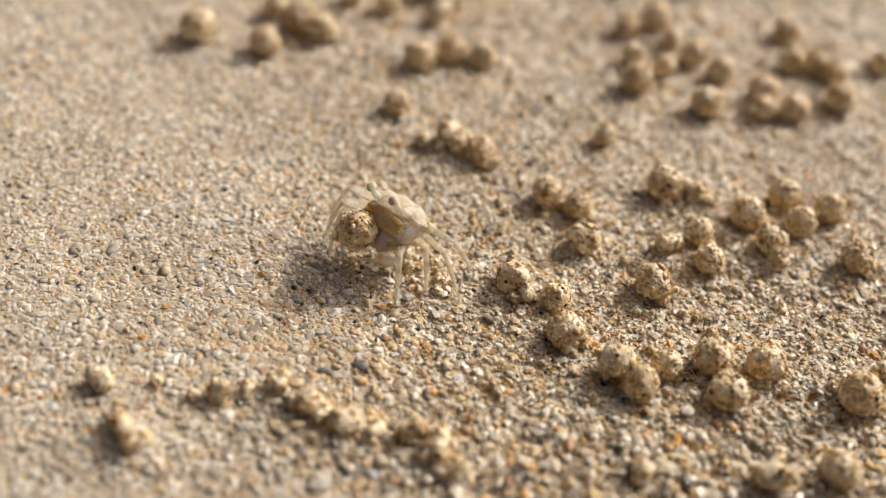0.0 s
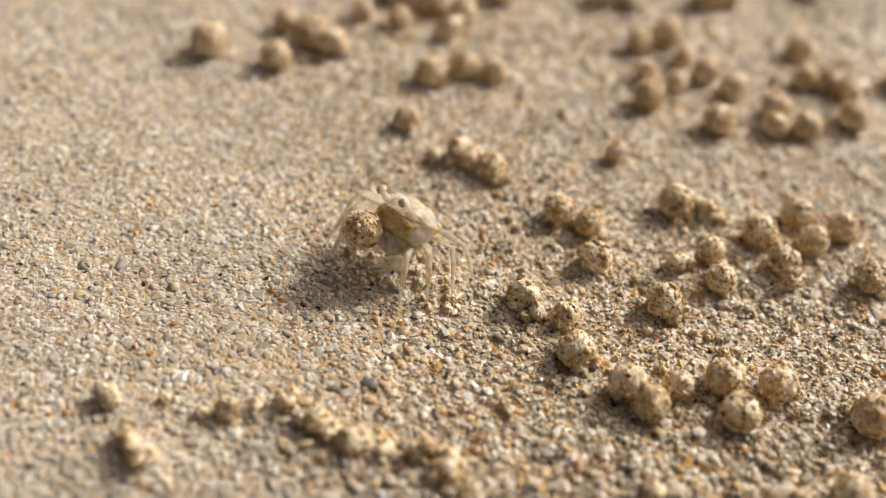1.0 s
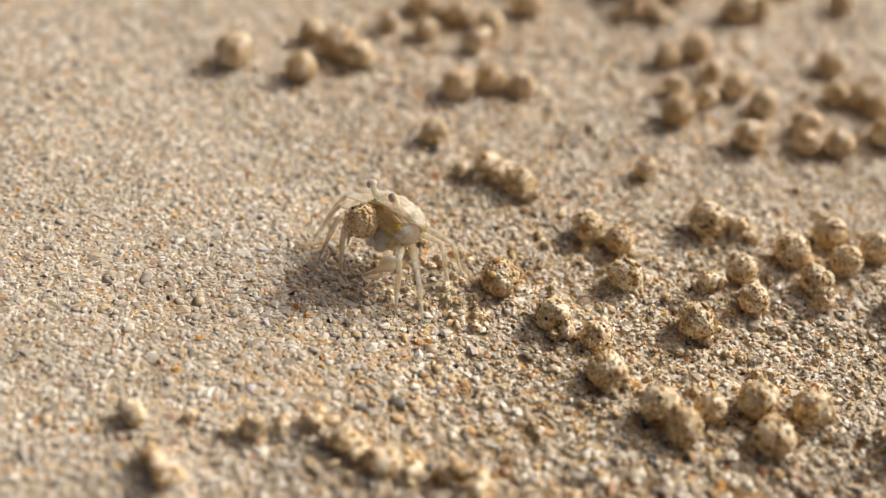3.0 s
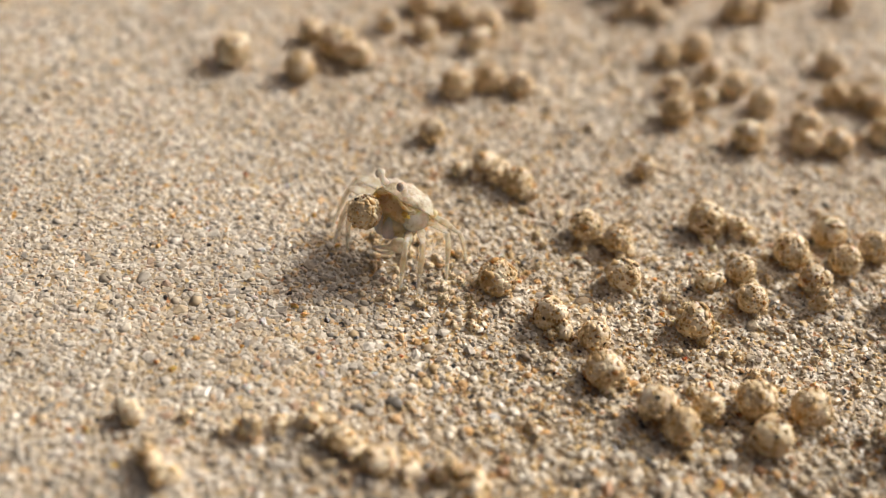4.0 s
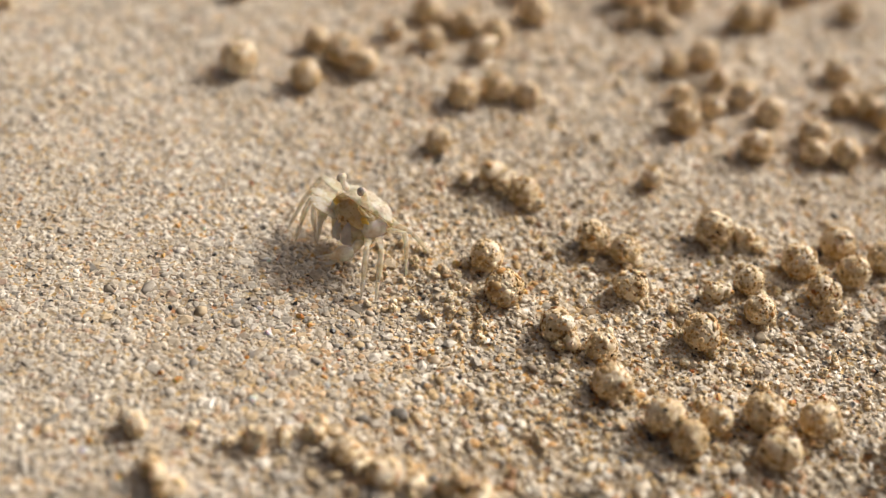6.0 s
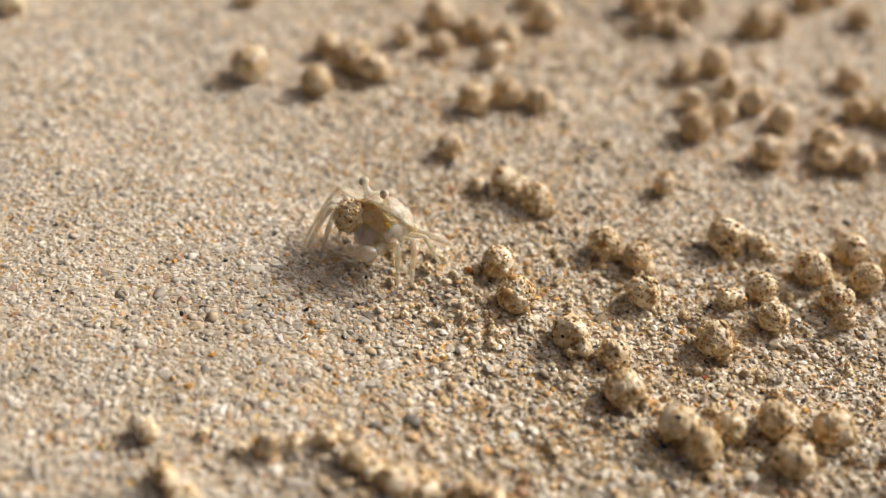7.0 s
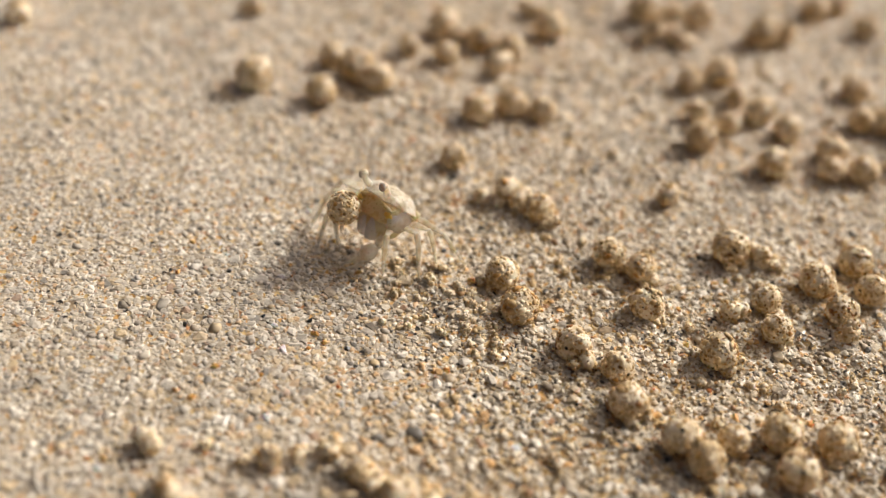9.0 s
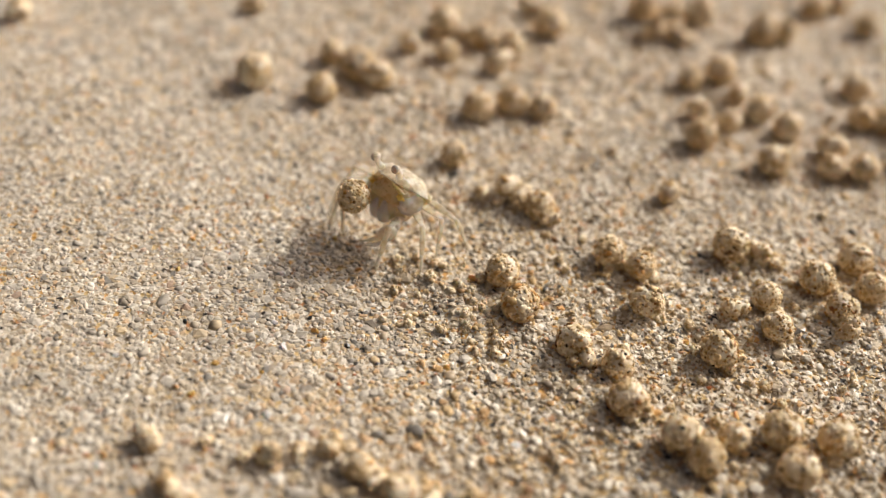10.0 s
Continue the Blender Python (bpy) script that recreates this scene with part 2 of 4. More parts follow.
def minerals_at(rng, x, y):
    """Which mineral each grain is: golden where coarse sand lies before the crab, grey where it was raked clean, pale beyond."""
    kinds = np.searchsorted([place for place, _ in MINERALS], rng.random(len(x)), side="right") - 1
    gold = 0.36 * np.exp(-((x - 1 * MM) ** 2 + (y + 16 * MM) ** 2) / (22 * MM) ** 2)
    grey = 0.30 * np.exp(-((x - 15 * MM) ** 2 + (y + 5 * MM) ** 2) / (11 * MM) ** 2) + 0.14 / (1 + np.exp((x + 24 * MM) / (6 * MM)))
    pale = 0.26 / (1 + np.exp(-(x + 0.25 * y - 8 * MM) / (4 * MM))) / (1 + np.exp(-(y - 6 * MM) / (5 * MM)))
    lot = rng.random(len(x))
    kinds = np.where(lot < gold, rng.choice([4, 7, 7, 8], len(x)), kinds)
    # a swath raked up by the crab's legs, greyer than the rest
    along = np.clip(((x + 21 * MM) * 17 - (y - 9 * MM) * 15) / (MM * (17 ** 2 + 15 ** 2)), 0, 1)
    off = ((x + 21 * MM - 17 * MM * along) ** 2 + (y - 9 * MM + 15 * MM * along) ** 2) / (4.5 * MM) ** 2
    kinds = np.where(rng.random(len(x)) < 0.42 * np.exp(-off), rng.choice([1, 2, 3, 3], len(x)), kinds)
    kinds = np.where(rng.random(len(x)) < pale, rng.choice([5, 6, 6], len(x)), kinds)
    return np.where(lot > 1 - grey, rng.choice([3, 3, 5, 6], len(x)), kinds)


def build_loose_sand():
    rng = np.random.default_rng(5)
    places, sizes, thick = [], [], []
    for step, middle, spread, low, high in ((0.52, 0.345, 0.30, -0.10, 0.09), (1.35, 0.44, 0.22, -0.05, 0.18)):
        x, y = np.meshgrid(np.arange(-70, 82, step) * MM, np.arange(-42, 92, step) * MM)
        x, y = x.ravel(), y.ravel()
        # the strip of beach round the crab, wider with distance
        keep = (x > -42 * MM - 0.42 * (y + 36 * MM)) & (x < 64 * MM + 0.26 * (y + 30 * MM)) & (y < 62 * MM + 0.22 * (x + 60 * MM))
        # far off, where nothing is sharp, they lie wider
        keep &= (y < 30 * MM) | (rng.random(len(x)) < 0.7)
        x, y = x[keep], y[keep]
        x, y = x + rng.uniform(-0.5, 0.5, len(x)) * step * MM, y + rng.uniform(-0.5, 0.5, len(x)) * step * MM
        turned = 1 / (1 + np.exp(-(x + 0.25 * y + 2 * MM) / (6 * MM)))
        # coarse and loose where the sea has piled it up, nearest to the water
        coarse = np.clip((-13 * MM - y) / (15 * MM), 0, 1) * (0.45 + 0.55 * turned)
        places.append(np.stack([x, y, relief(x, y) + rng.uniform(low, high, len(x)) * (0.30 + 0.80 * turned + 1.6 * coarse) * MM], 1))
        sizes.append(np.exp(rng.normal(math.log(middle * MM), spread, len(x))) * (1.12 - 0.12 * turned) * np.where(y > 30 * MM, 1.2, 1.0)
                     * (1 + 0.22 * np.exp(-((x + 4 * MM) ** 2 + (y + 20 * MM) ** 2) / (18 * MM) ** 2)) * (1 + 0.55 * coarse * (rng.random(len(x)) < 0.45)))
        thick.append(0.30 + 0.22 * turned + 0.25 * coarse)
    points, faces = grains(rng, np.concatenate(places), np.concatenate(sizes), np.concatenate(thick))
    kinds = np.repeat(minerals_at(rng, *np.concatenate(places)[:, :2].T), 20)
    worn = np.repeat(rng.random(len(points) // 12) < 0.3, 20)
    # fine chips between them, where the beach is near
    x, y = np.meshgrid(np.arange(-50, 68, 0.7) * MM, np.arange(-37, 62, 0.7) * MM)
    x, y = x.ravel() + rng.uniform(-0.42, 0.42, x.size) * MM, y.ravel() + rng.uniform(-0.42, 0.42, x.size) * MM
    thin = rng.random(x.size) < (58 * MM - y) / (48 * MM)   # fewer and fewer with distance
    x, y = x[thin], y[thin]
    n = x.size
    chip = np.array([(1, 0, 0), (-1, 0, 0), (0, 1, 0), (0, -1, 0), (0, 0, 1), (0, 0, -1)], float)
    sides = np.array([(0, 2, 4), (2, 1, 4), (1, 3, 4), (3, 0, 4), (2, 0, 5), (1, 2, 5), (3, 1, 5), (0, 3, 5)])
    chips = np.einsum("nij,nkj->nki", turns(rng, n), chip[None] * rng.uniform(0.6, 1.35, (n, 6, 1))) * rng.uniform(0.15, 0.34, (n, 1, 1)) * MM
    turned = 1 / (1 + np.exp(-(x + 0.25 * y + 2 * MM) / (6 * MM)))
    chips[:, :, 2] *= (0.4 + 0.5 * turned)[:, None]
    chips += np.stack([x, y, relief(x, y) + (rng.uniform(-0.03, 0.06, n) + rng.uniform(0, 0.10, n) * turned) * MM], 1)[:, None]
    faces = np.concatenate([faces, (sides[None] + 6 * np.arange(n)[:, None, None]).reshape(-1, 3) + len(points)])
    points = np.concatenate([points, chips.reshape(-1, 3)])
    kinds = np.concatenate([kinds, np.repeat(minerals_at(rng, x, y), 8)])
    worn = np.concatenate([worn, np.zeros(8 * n, bool)])
    mesh = mesh_from("loose_sand", points, faces, LOOSE, kinds, worn)
    return tagged(new("loose_sand", mesh), "loose coarse sand grains of white, tan, orange and black", "sand", kind="stuff")


# ---------------------------------------------------------------- pellets of sand
def pellet_mesh(seed, lumpy, stretch=1.0, bare=0.08, deep=0.030):
    """A rolled ball of sand, radius 1 mm: a wet core with grains pressed into its skin."""
    rng = np.random.default_rng(seed)
    noise.seed_set(seed)
    shift = Vector(rng.uniform(-50, 50, 3))
    core = []
    for p in CRUMB:
        v = Vector(p)
        core.append(v * (0.93 + lumpy * noise.noise(v * 1.4 + shift) + 0.5 * lumpy * noise.noise(v * 3.5 + shift)))
    core = np.array(core)
    n = 480
    k = np.arange(n) + 0.5
    up, turn = 1 - 2 * k / n, np.pi * (1 + 5 ** 0.5) * k
    skin = np.stack([np.sqrt(1 - up * up) * np.cos(turn), np.sqrt(1 - up * up) * np.sin(turn), up], 1) + rng.normal(0, 0.05, (n, 3))
    skin = skin[rng.random(n) > bare]
    radius = []
    for p in skin:
        v = Vector(p).normalized()
        radius.append(0.93 + lumpy * noise.noise(v * 1.4 + shift) + 0.5 * lumpy * noise.noise(v * 3.5 + shift))
    skin = skin / np.linalg.norm(skin, axis=1)[:, None] * (np.array(radius) - rng.uniform(deep - 0.025, deep + 0.03, len(skin)))[:, None]
    size = np.exp(rng.normal(math.log(0.104), 0.40, len(skin))).clip(0.05, 0.26)
    points, faces = grains(rng, skin, size)
    # pressed flat into the skin
    middle = np.repeat(skin, 12, axis=0)
    out = middle / np.linalg.norm(middle, axis=1)[:, None]
    points -= 0.40 * ((points - middle) * out).sum(1)[:, None] * out
    allp = np.concatenate([core, points]) * (1, 1, stretch) * MM
    allf = np.concatenate([CRUMB_FACES, faces + len(core)])
    which = np.r_[np.zeros(len(CRUMB_FACES)), np.ones(len(faces))]
    return mesh_from("sand_pellet", allp, allf, [BOUND, STUCK], which, True)


def crumb_mesh(seed):
    """A pellet that has fallen apart into a heap of wet lumps and grains, about 1 mm in radius."""
    rng = np.random.default_rng(seed)
    noise.seed_set(seed)
    allp, allf, which, count = [], [], [], 0
    for lump in range(7):
        shift = Vector(rng.uniform(-50, 50, 3))
        middle = np.array([*rng.uniform(-0.7, 0.7, 2), rng.uniform(-0.3, 0.35)]) * (lump > 0)
        r = rng.uniform(0.30, 0.58) if lump else 0.72
        pts = np.array([Vector(p) * (1 + 0.5 * noise.noise(Vector(p) * 1.9 + shift) + 0.32 * noise.noise(Vector(p) * 4.5 + shift) + 0.15 * noise.noise(Vector(p) * 10 + shift)) for p in LITTLE])
        allp.append(pts * r + middle)
        allf.append(LITTLE_FACES + count)
        which.append(np.zeros(len(LITTLE_FACES)))
        count += len(pts)
        n = 26
        way = rng.normal(size=(n, 3))
        way /= np.linalg.norm(way, axis=1)[:, None]
        points, faces = grains(rng, way * r * rng.uniform(0.85, 1.05, (n, 1)) + middle, rng.uniform(0.09, 0.22, n))
        allp.append(points)
        allf.append(faces + count)
        which.append(np.ones(len(faces)))
        count += len(points)
    which = np.concatenate(which)
    return mesh_from("sand_crumb", np.concatenate(allp) * MM, np.concatenate(allf), [BOUND, STUCK], which, True)


ROLLING = [pellet_mesh(500 + i, 0.06, 1.0, 0.15, 0.02) for i in range(3)]
ROUND = [pellet_mesh(100 + i, 0.07) for i in range(9)]
ROUGH = [pellet_mesh(200 + i, 0.16) for i in range(6)]
LONG = [pellet_mesh(300 + i, 0.08, 1.22) for i in range(2)]
BROKEN = [crumb_mesh(400 + i) for i in range(5)]
LABELS = {"round": "smooth round pellet of damp tan sand, rolled by a crab", "rough": "lumpy pellet of damp sand with grains standing out",
          "long": "egg-shaped pellet of damp sand, standing on end", "broken": "crumbled brown sand pellet, half fallen apart"}
KINDS = {"round": ROUND, "rough": ROUGH, "long": LONG, "broken": BROKEN}
TALLY = random.Random(21)


def lay(kind, x, y, radius, sink=0.75, lift=0.0):
    """A pellet on the sand at x, y with a radius, in millimetres; lift: how far it is raised by others."""
    mesh = TALLY.choice(KINDS[kind])
    if x < 15 and y < -20:
        sink *= 0.6   # the row nearest to the sea is half washed away
    ob = new("sand_crumb" if kind == "broken" else "sand_pellet", mesh)
    ground = float(relief(np.array([x * MM]), np.array([y * MM]))[0])
    tilt = (0, 0, TALLY.uniform(0, 360)) if kind == "long" else [TALLY.uniform(0, 360) for _ in range(3)]
    ob.matrix_basis = pose(x * MM, y * MM, max(0.0, ground * 0.6) + (sink * radius + lift) * MM, *tilt) @ Matrix.Diagonal((radius, radius, radius, 1))
    return tagged(ob, LABELS[kind], "sand pellet", "sand pellets round the crab")


def lay_all(kind, spots):
    for spot in spots:
        lay(kind, *spot)


def build_pellets():
    # the far scatter
    lay_all("broken", [(-60.8, 49, 1.98), (-29.4, 57.6, 1.84), (-6, 51.5, 1.99), (1.1, 56.4, 1.3), (6.5, 48.6, 2.04), (10.7, 66, 1.78)])
    lay_all("rough", [(-25.7, 39.5, 2.64), (-16.2, 46.9, 1.95), (-12.2, 43.7, 2.54), (-9.3, 41.9, 2.21)])
    lay_all("round", [(-16.4, 37.8, 2.17), (-1.8, 57.6, 2.37), (-0.7, 50.3, 1.82), (4.1, 54.9, 2.18), (8.3, 53.5, 2.17), (13.8, 60.6, 2.4)])
    lay_all("rough", [(4.5, 37.3, 2.16), (8.9, 39.6, 2.07), (13.1, 39.3, 1.88), (2.3, 26.7, 1.78)])
    lay_all("rough", [(9.4, 21, 1.9, 0.6), (13.3, 18.3, 1.95, 0.6)])
    lay_all("broken", [(11.3, 19.8, 1.9, 0.6), (6.2, 20.2, 1.25, 0.6), (14.6, 16.8, 1.2, 0.5), (8.2, 19.4, 1.0, 0.5)])
    # crumbs raked up under the crab
    lay_all("broken", [(3.2, -3.4, 0.6), (5.6, -1.2, 0.7), (7.4, 0.6, 0.55), (8.2, -2.0, 0.5), (3.6, 2.4, 0.6), (1.4, 4.6, 0.7), (4.4, 4.0, 0.5), (6.2, 3.2, 0.65), (0.2, 1.6, 0.5), (2.6, 6.4, 0.6), (-0.4, 7.4, 0.7), (4.8, 7.2, 0.5), (7.0, 5.4, 0.6)])
    lay_all("broken", [(-8.8, -22.4, 1.1), (-1.0, -24.7, 1.3), (4.2, -26.2, 1.5), (9.0, -28.8, 1.4), (-14.0, -23.3, 0.8)])
    # the far side, to the right
    lay_all("rough", [(27.7, 67.6, 2.46), (36.3, 68.5, 2.3), (45.3, 64.9, 2.43), (48.6, 66, 2.02), (54.3, 74.5, 2.01), (58.8, 76.7, 1.59), (61.9, 70.4, 2.14)])
    lay_all("broken", [(28.8, 62.4, 2), (32.7, 62, 1.91), (32.2, 69, 1.71), (34.1, 42.8, 1.76), (39.7, 47.1, 1.71)])
    lay_all("round", [(33.6, 50.2, 1.9), (38, 52.8, 2.31), (34, 36.6, 2.3), (38.2, 41, 1.74), (46.1, 40.9, 2.04), (56.7, 45, 1.93), (62.3, 43.1, 1.89)])
    lay_all("rough", [(42.7, 44.5, 2.15), (57.2, 52.7, 1.99), (59.9, 45, 1.92), (43.2, 32.6, 2.25), (51.5, 37.1, 2.15), (50.7, 33, 1.9), (55, 33.4, 2.04), (62, 36.8, 2.22), (69.9, 46.6, 1.84)])
    lay_all("broken", [(29.1, 24, 1.89)])
    # beside the crab
    lay_all("round", [(21.6, 11.4, 2.03), (25.2, 9.7, 1.88), (36, 14.7, 2.33), (45.6, 10.7, 2.21), (50.7, 14.8, 2.16), (51.9, 10.2, 2.01), (39.3, 6.6, 1.85), (39.9, 2, 1.8), (56, 13.1, 2.05)])
    lay_all("rough", [(25.6, 3.5, 2.01), (47.8, 6.3, 1.91), (57.7, 4.6, 2.03), (33.1, -2.8, 2.18), (17.4, -3.9, 1.99)])
    lay_all("broken", [(39.1, 14.3, 1.53), (41, 13.3, 0.99), (47.9, 2.9, 1.38), (35.5, 4.4, 1.45), (18.9, -6.1, 1.31)])
    lay_all("rough", [(22.2, -6.4, 1.84), (23.1, -11.2, 2.13)])
    # nearest
    lay_all("round", [(28.3, -15.3, 2.19), (38.5, -13.4, 2.21), (44.2, -13.5, 2.21), (53.5, -16.8, 2.44), (49.4, -26.7, 2.08)])
    lay_all("long", [(30.6, -17.8, 1.95)])
    lay_all("rough", [(33.7, -14.5, 1.64), (39.5, -17.9, 2.21), (-3.1, -23.3, 1.72), (1.1, -25.7, 1.81)])
    lay_all("broken", [(42.4, -28.4, 1.9), (57, -12.4, 1.2), (30.2, -28.5, 1.36), (-17.9, -21.9, 0.73), (-20.4, -27.8, 1.62), (-18.3, -29.7, 1.49)])
    lay_all("broken", [(-23.2, -22.8, 1.61), (-11.5, -23, 1.5), (-6.3, -21.8, 1.46), (7.5, -26.4, 1.75), (10.5, -27.6, 1.95), (11.8, -30.2, 1.5)])
    # wet crumbs stuck to the feet of the pellets beside the crab
    for x, y, r in ((17.4, -3.9, 2.0), (25.6, 3.5, 2.0), (33.1, -2.8, 2.2), (23.1, -11.2, 2.1), (22.2, -6.4, 1.8), (21.6, 11.4, 2.0), (25.2, 9.7, 1.9), (36.0, 14.7, 2.3), (39.9, 2.0, 1.8), (39.3, 6.6, 1.9), (47.8, 6.3, 1.9), (28.3, -15.3, 2.2), (38.5, -13.4, 2.2), (44.2, -13.5, 2.2), (53.5, -16.8, 2.4), (57.7, 4.6, 2.0), (45.6, 10.7, 2.2)):
        for _ in range(3):
            turn = TALLY.uniform(-0.9, 0.9) - 0.9
            size = round(r * TALLY.uniform(0.30, 0.46), 2)
            lay("broken", round(x + 0.9 * r * math.cos(turn), 2), round(y + 0.9 * r * math.sin(turn), 2), size, 0.5)
    # small crumbs of turned-up sand under the crab and among the pellets
    for count, x0, x1, y0, y1, least, most in ((34, -3.5, 9.5, -6.5, 7.5, 0.35, 0.8), (84, 12, 60, -22, 16, 0.32, 0.78), (24, 16, 66, 14, 60, 0.4, 0.8), (12, -6, 8, -29, -21, 0.4, 0.8)):
        for _ in range(count):
            lay("broken", round(TALLY.uniform(x0, x1), 2), round(TALLY.uniform(y0, y1), 2), round(TALLY.uniform(least, most), 2), 0.35)



# ---------------------------------------------------------------- the crab
def shell_material(name, pale, dark, gloss, clear, fleck=1.0):
    """Thin, half-clear shell, mottled like the sand."""
    mat, nodes, links, bsdf = shader(name)
    mottle = noise_node(nodes, links, 1.2 * MM, 4.0, 0.6)
    colour = ramp(nodes, [(0.36, dark), (0.56, pale)])
    links.new(mottle.outputs["Fac"], colour.inputs[0])
    speck = noise_node(nodes, links, 0.22 * MM, 2.0)
    dots = ramp(nodes, [(0.30, (0.45, 0.36, 0.25)), (0.30 + 0.08 * fleck, (1, 1, 1))])
    links.new(speck.outputs["Fac"], dots.inputs[0])
    links.new(mixed(nodes, links, "MULTIPLY", 1.0, colour.outputs[0], dots.outputs[0]), bsdf.inputs["Base Color"])
    bsdf.inputs["Roughness"].default_value = gloss
    bsdf.inputs["Subsurface Weight"].default_value = 0.7
    bsdf.inputs["Subsurface Radius"].default_value = (1.0, 0.7, 0.45)
    bsdf.inputs["Subsurface Scale"].default_value = 1.8 * MM
    bumped(nodes, links, bsdf, mottle.outputs["Fac"], 0.8, 0.35 * MM)
    if clear:
        # light shines through the thin limbs
        lit = nodes.new("ShaderNodeBsdfTranslucent")
        links.new(colour.outputs[0], lit.inputs["Color"])
        both = nodes.new("ShaderNodeMixShader")
        both.inputs[0].default_value = 0.3 if clear > 0.15 else 0.12
        links.new(bsdf.outputs[0], both.inputs[1])
        links.new(lit.outputs[0], both.inputs[2])
        glassy = nodes.new("ShaderNodeBsdfTransparent")
        thin = nodes.new("ShaderNodeMixShader")
        thin.inputs[0].default_value = clear
        links.new(both.outputs[0], thin.inputs[1])
        links.new(glassy.outputs[0], thin.inputs[2])
        links.new(thin.outputs[0], nodes["Material Output"].inputs["Surface"])
    return mat


SHELL = shell_material("shell", (0.84, 0.80, 0.69), (0.58, 0.49, 0.33), 0.34, 0.22, 0.9)
FACE = shell_material("face", (0.88, 0.74, 0.46), (0.70, 0.46, 0.18), 0.32, 0.28)
BELLY = shell_material("belly", (0.90, 0.80, 0.54), (0.76, 0.60, 0.31), 0.32, 0.28)
PLATE = shell_material("mouth_plate", (0.82, 0.79, 0.79), (0.72, 0.67, 0.66), 0.24, 0.26, 0.2)
LIMB = shell_material("limb", (0.90, 0.84, 0.70), (0.68, 0.56, 0.36), 0.26, 0.46)
CLAW = shell_material("claw", (0.93, 0.88, 0.77), (0.76, 0.63, 0.45), 0.26, 0.22, 0.7)
CHEEK = shell_material("cheek", (0.85, 0.82, 0.77), (0.72, 0.65, 0.53), 0.26, 0.28, 0.5)
GOLD = shell_material("gold_spot", (0.84, 0.58, 0.13), (0.60, 0.33, 0.06), 0.3, 0)
EYE = shell_material("eye", (0.38, 0.36, 0.345), (0.23, 0.215, 0.20), 0.2, 0, 0.2)


def part(name, shape, material, parent, label=""):
    """One mesh under a thing or a part, from points in millimetres and their faces."""
    points, faces = shape
    ob = new(name, mesh_from(name, np.asarray(points) * MM, faces, [material], smooth=True))
    ob.parent = parent
    return tagged(ob, label)


def lump(middle, half, boxy=1.0, rough=0.0, seed=1, fine=False):
    """A rounded lump: a ball squared off and stretched, with some unevenness."""
    p = (BALL if fine else CRUMB).copy()
    p = np.sign(p) * np.abs(p) ** boxy
    if rough:
        noise.seed_set(seed)
        p *= np.array([1 + rough * noise.noise(Vector(v) * 2.5) + 0.5 * rough * noise.noise(Vector(v) * 6) for v in p])[:, None]
    return p * half + middle, (BALL_FACES if fine else CRUMB_FACES)


def tube(path, radii, sides=10, flat=1.0):
    """A tapering limb along a path; flat: its thickness over its width."""
    path, radii = np.asarray(path, float), np.asarray(radii, float)
    ahead = np.gradient(path, axis=0)
    ahead /= np.linalg.norm(ahead, axis=1)[:, None]
    aside = np.cross(ahead, (0.1, 1.0, 0.05))
    aside /= np.linalg.norm(aside, axis=1)[:, None]
    over = np.cross(ahead, aside)
    turn = np.linspace(0, 2 * np.pi, sides, endpoint=False)
    rings = path[:, None] + radii[:, None, None] * (np.cos(turn)[None, :, None] * aside[:, None] + flat * np.sin(turn)[None, :, None] * over[:, None])
    n = len(path)
    ids = np.arange(n * sides).reshape(n, sides)
    a, b = ids[:-1], np.roll(ids, -1, 1)[:-1]
    c, d = np.roll(ids, -1, 1)[1:], ids[1:]
    faces = [np.stack([a, b, c], -1).reshape(-1, 3), np.stack([a, c, d], -1).reshape(-1, 3)]
    points = np.concatenate([rings.reshape(-1, 3), path[:1], path[-1:]])
    first, last = n * sides, n * sides + 1
    faces.append(np.stack([np.roll(ids[0], -1), ids[0], np.full(sides, first)], 1))
    faces.append(np.stack([ids[-1], np.roll(ids[-1], -1), np.full(sides, last)], 1))
    return points, np.concatenate(faces)


def smooth_path(*corners, steps=9):
    """Points along a smooth line through the corners."""
    corners = np.array(corners, float)
    at, t = np.arange(len(corners)), np.linspace(0, len(corners) - 1, steps)
    return np.stack([glide(t, at, corners[:, k]) for k in range(3)], 1)


def glide(t, times, values):
    """A smooth curve through values at times (cubic, slopes from the neighbours)."""
    times, values, t = np.asarray(times, float), np.asarray(values, float), np.asarray(t, float)
    slope = np.gradient(values, times) if len(times) > 2 else np.full(len(times), (values[-1] - values[0]) / (times[-1] - times[0]))
    i = np.clip(np.searchsorted(times, t, side="right") - 1, 0, len(times) - 2)
    h = times[i + 1] - times[i]
    u = np.clip((t - times[i]) / h, 0, 1)
    return ((1 + 2 * u) * (1 - u) ** 2 * values[i] + u * (1 - u) ** 2 * h * slope[i]
            + u * u * (3 - 2 * u) * values[i + 1] + u * u * (u - 1) * h * slope[i + 1])


def reared(shape):
    """The crab holds its trunk nose up: from the trunk's own sides, length and depth (u, v forward, w out of its back) to the crab's."""
    points, faces = shape
    u, v, w = np.asarray(points, float).T
    c, d = math.cos(radians(38)), math.sin(radians(38))
    return np.stack([u, -1.3 - c * v + d * w, d * v + c * w], 1), faces


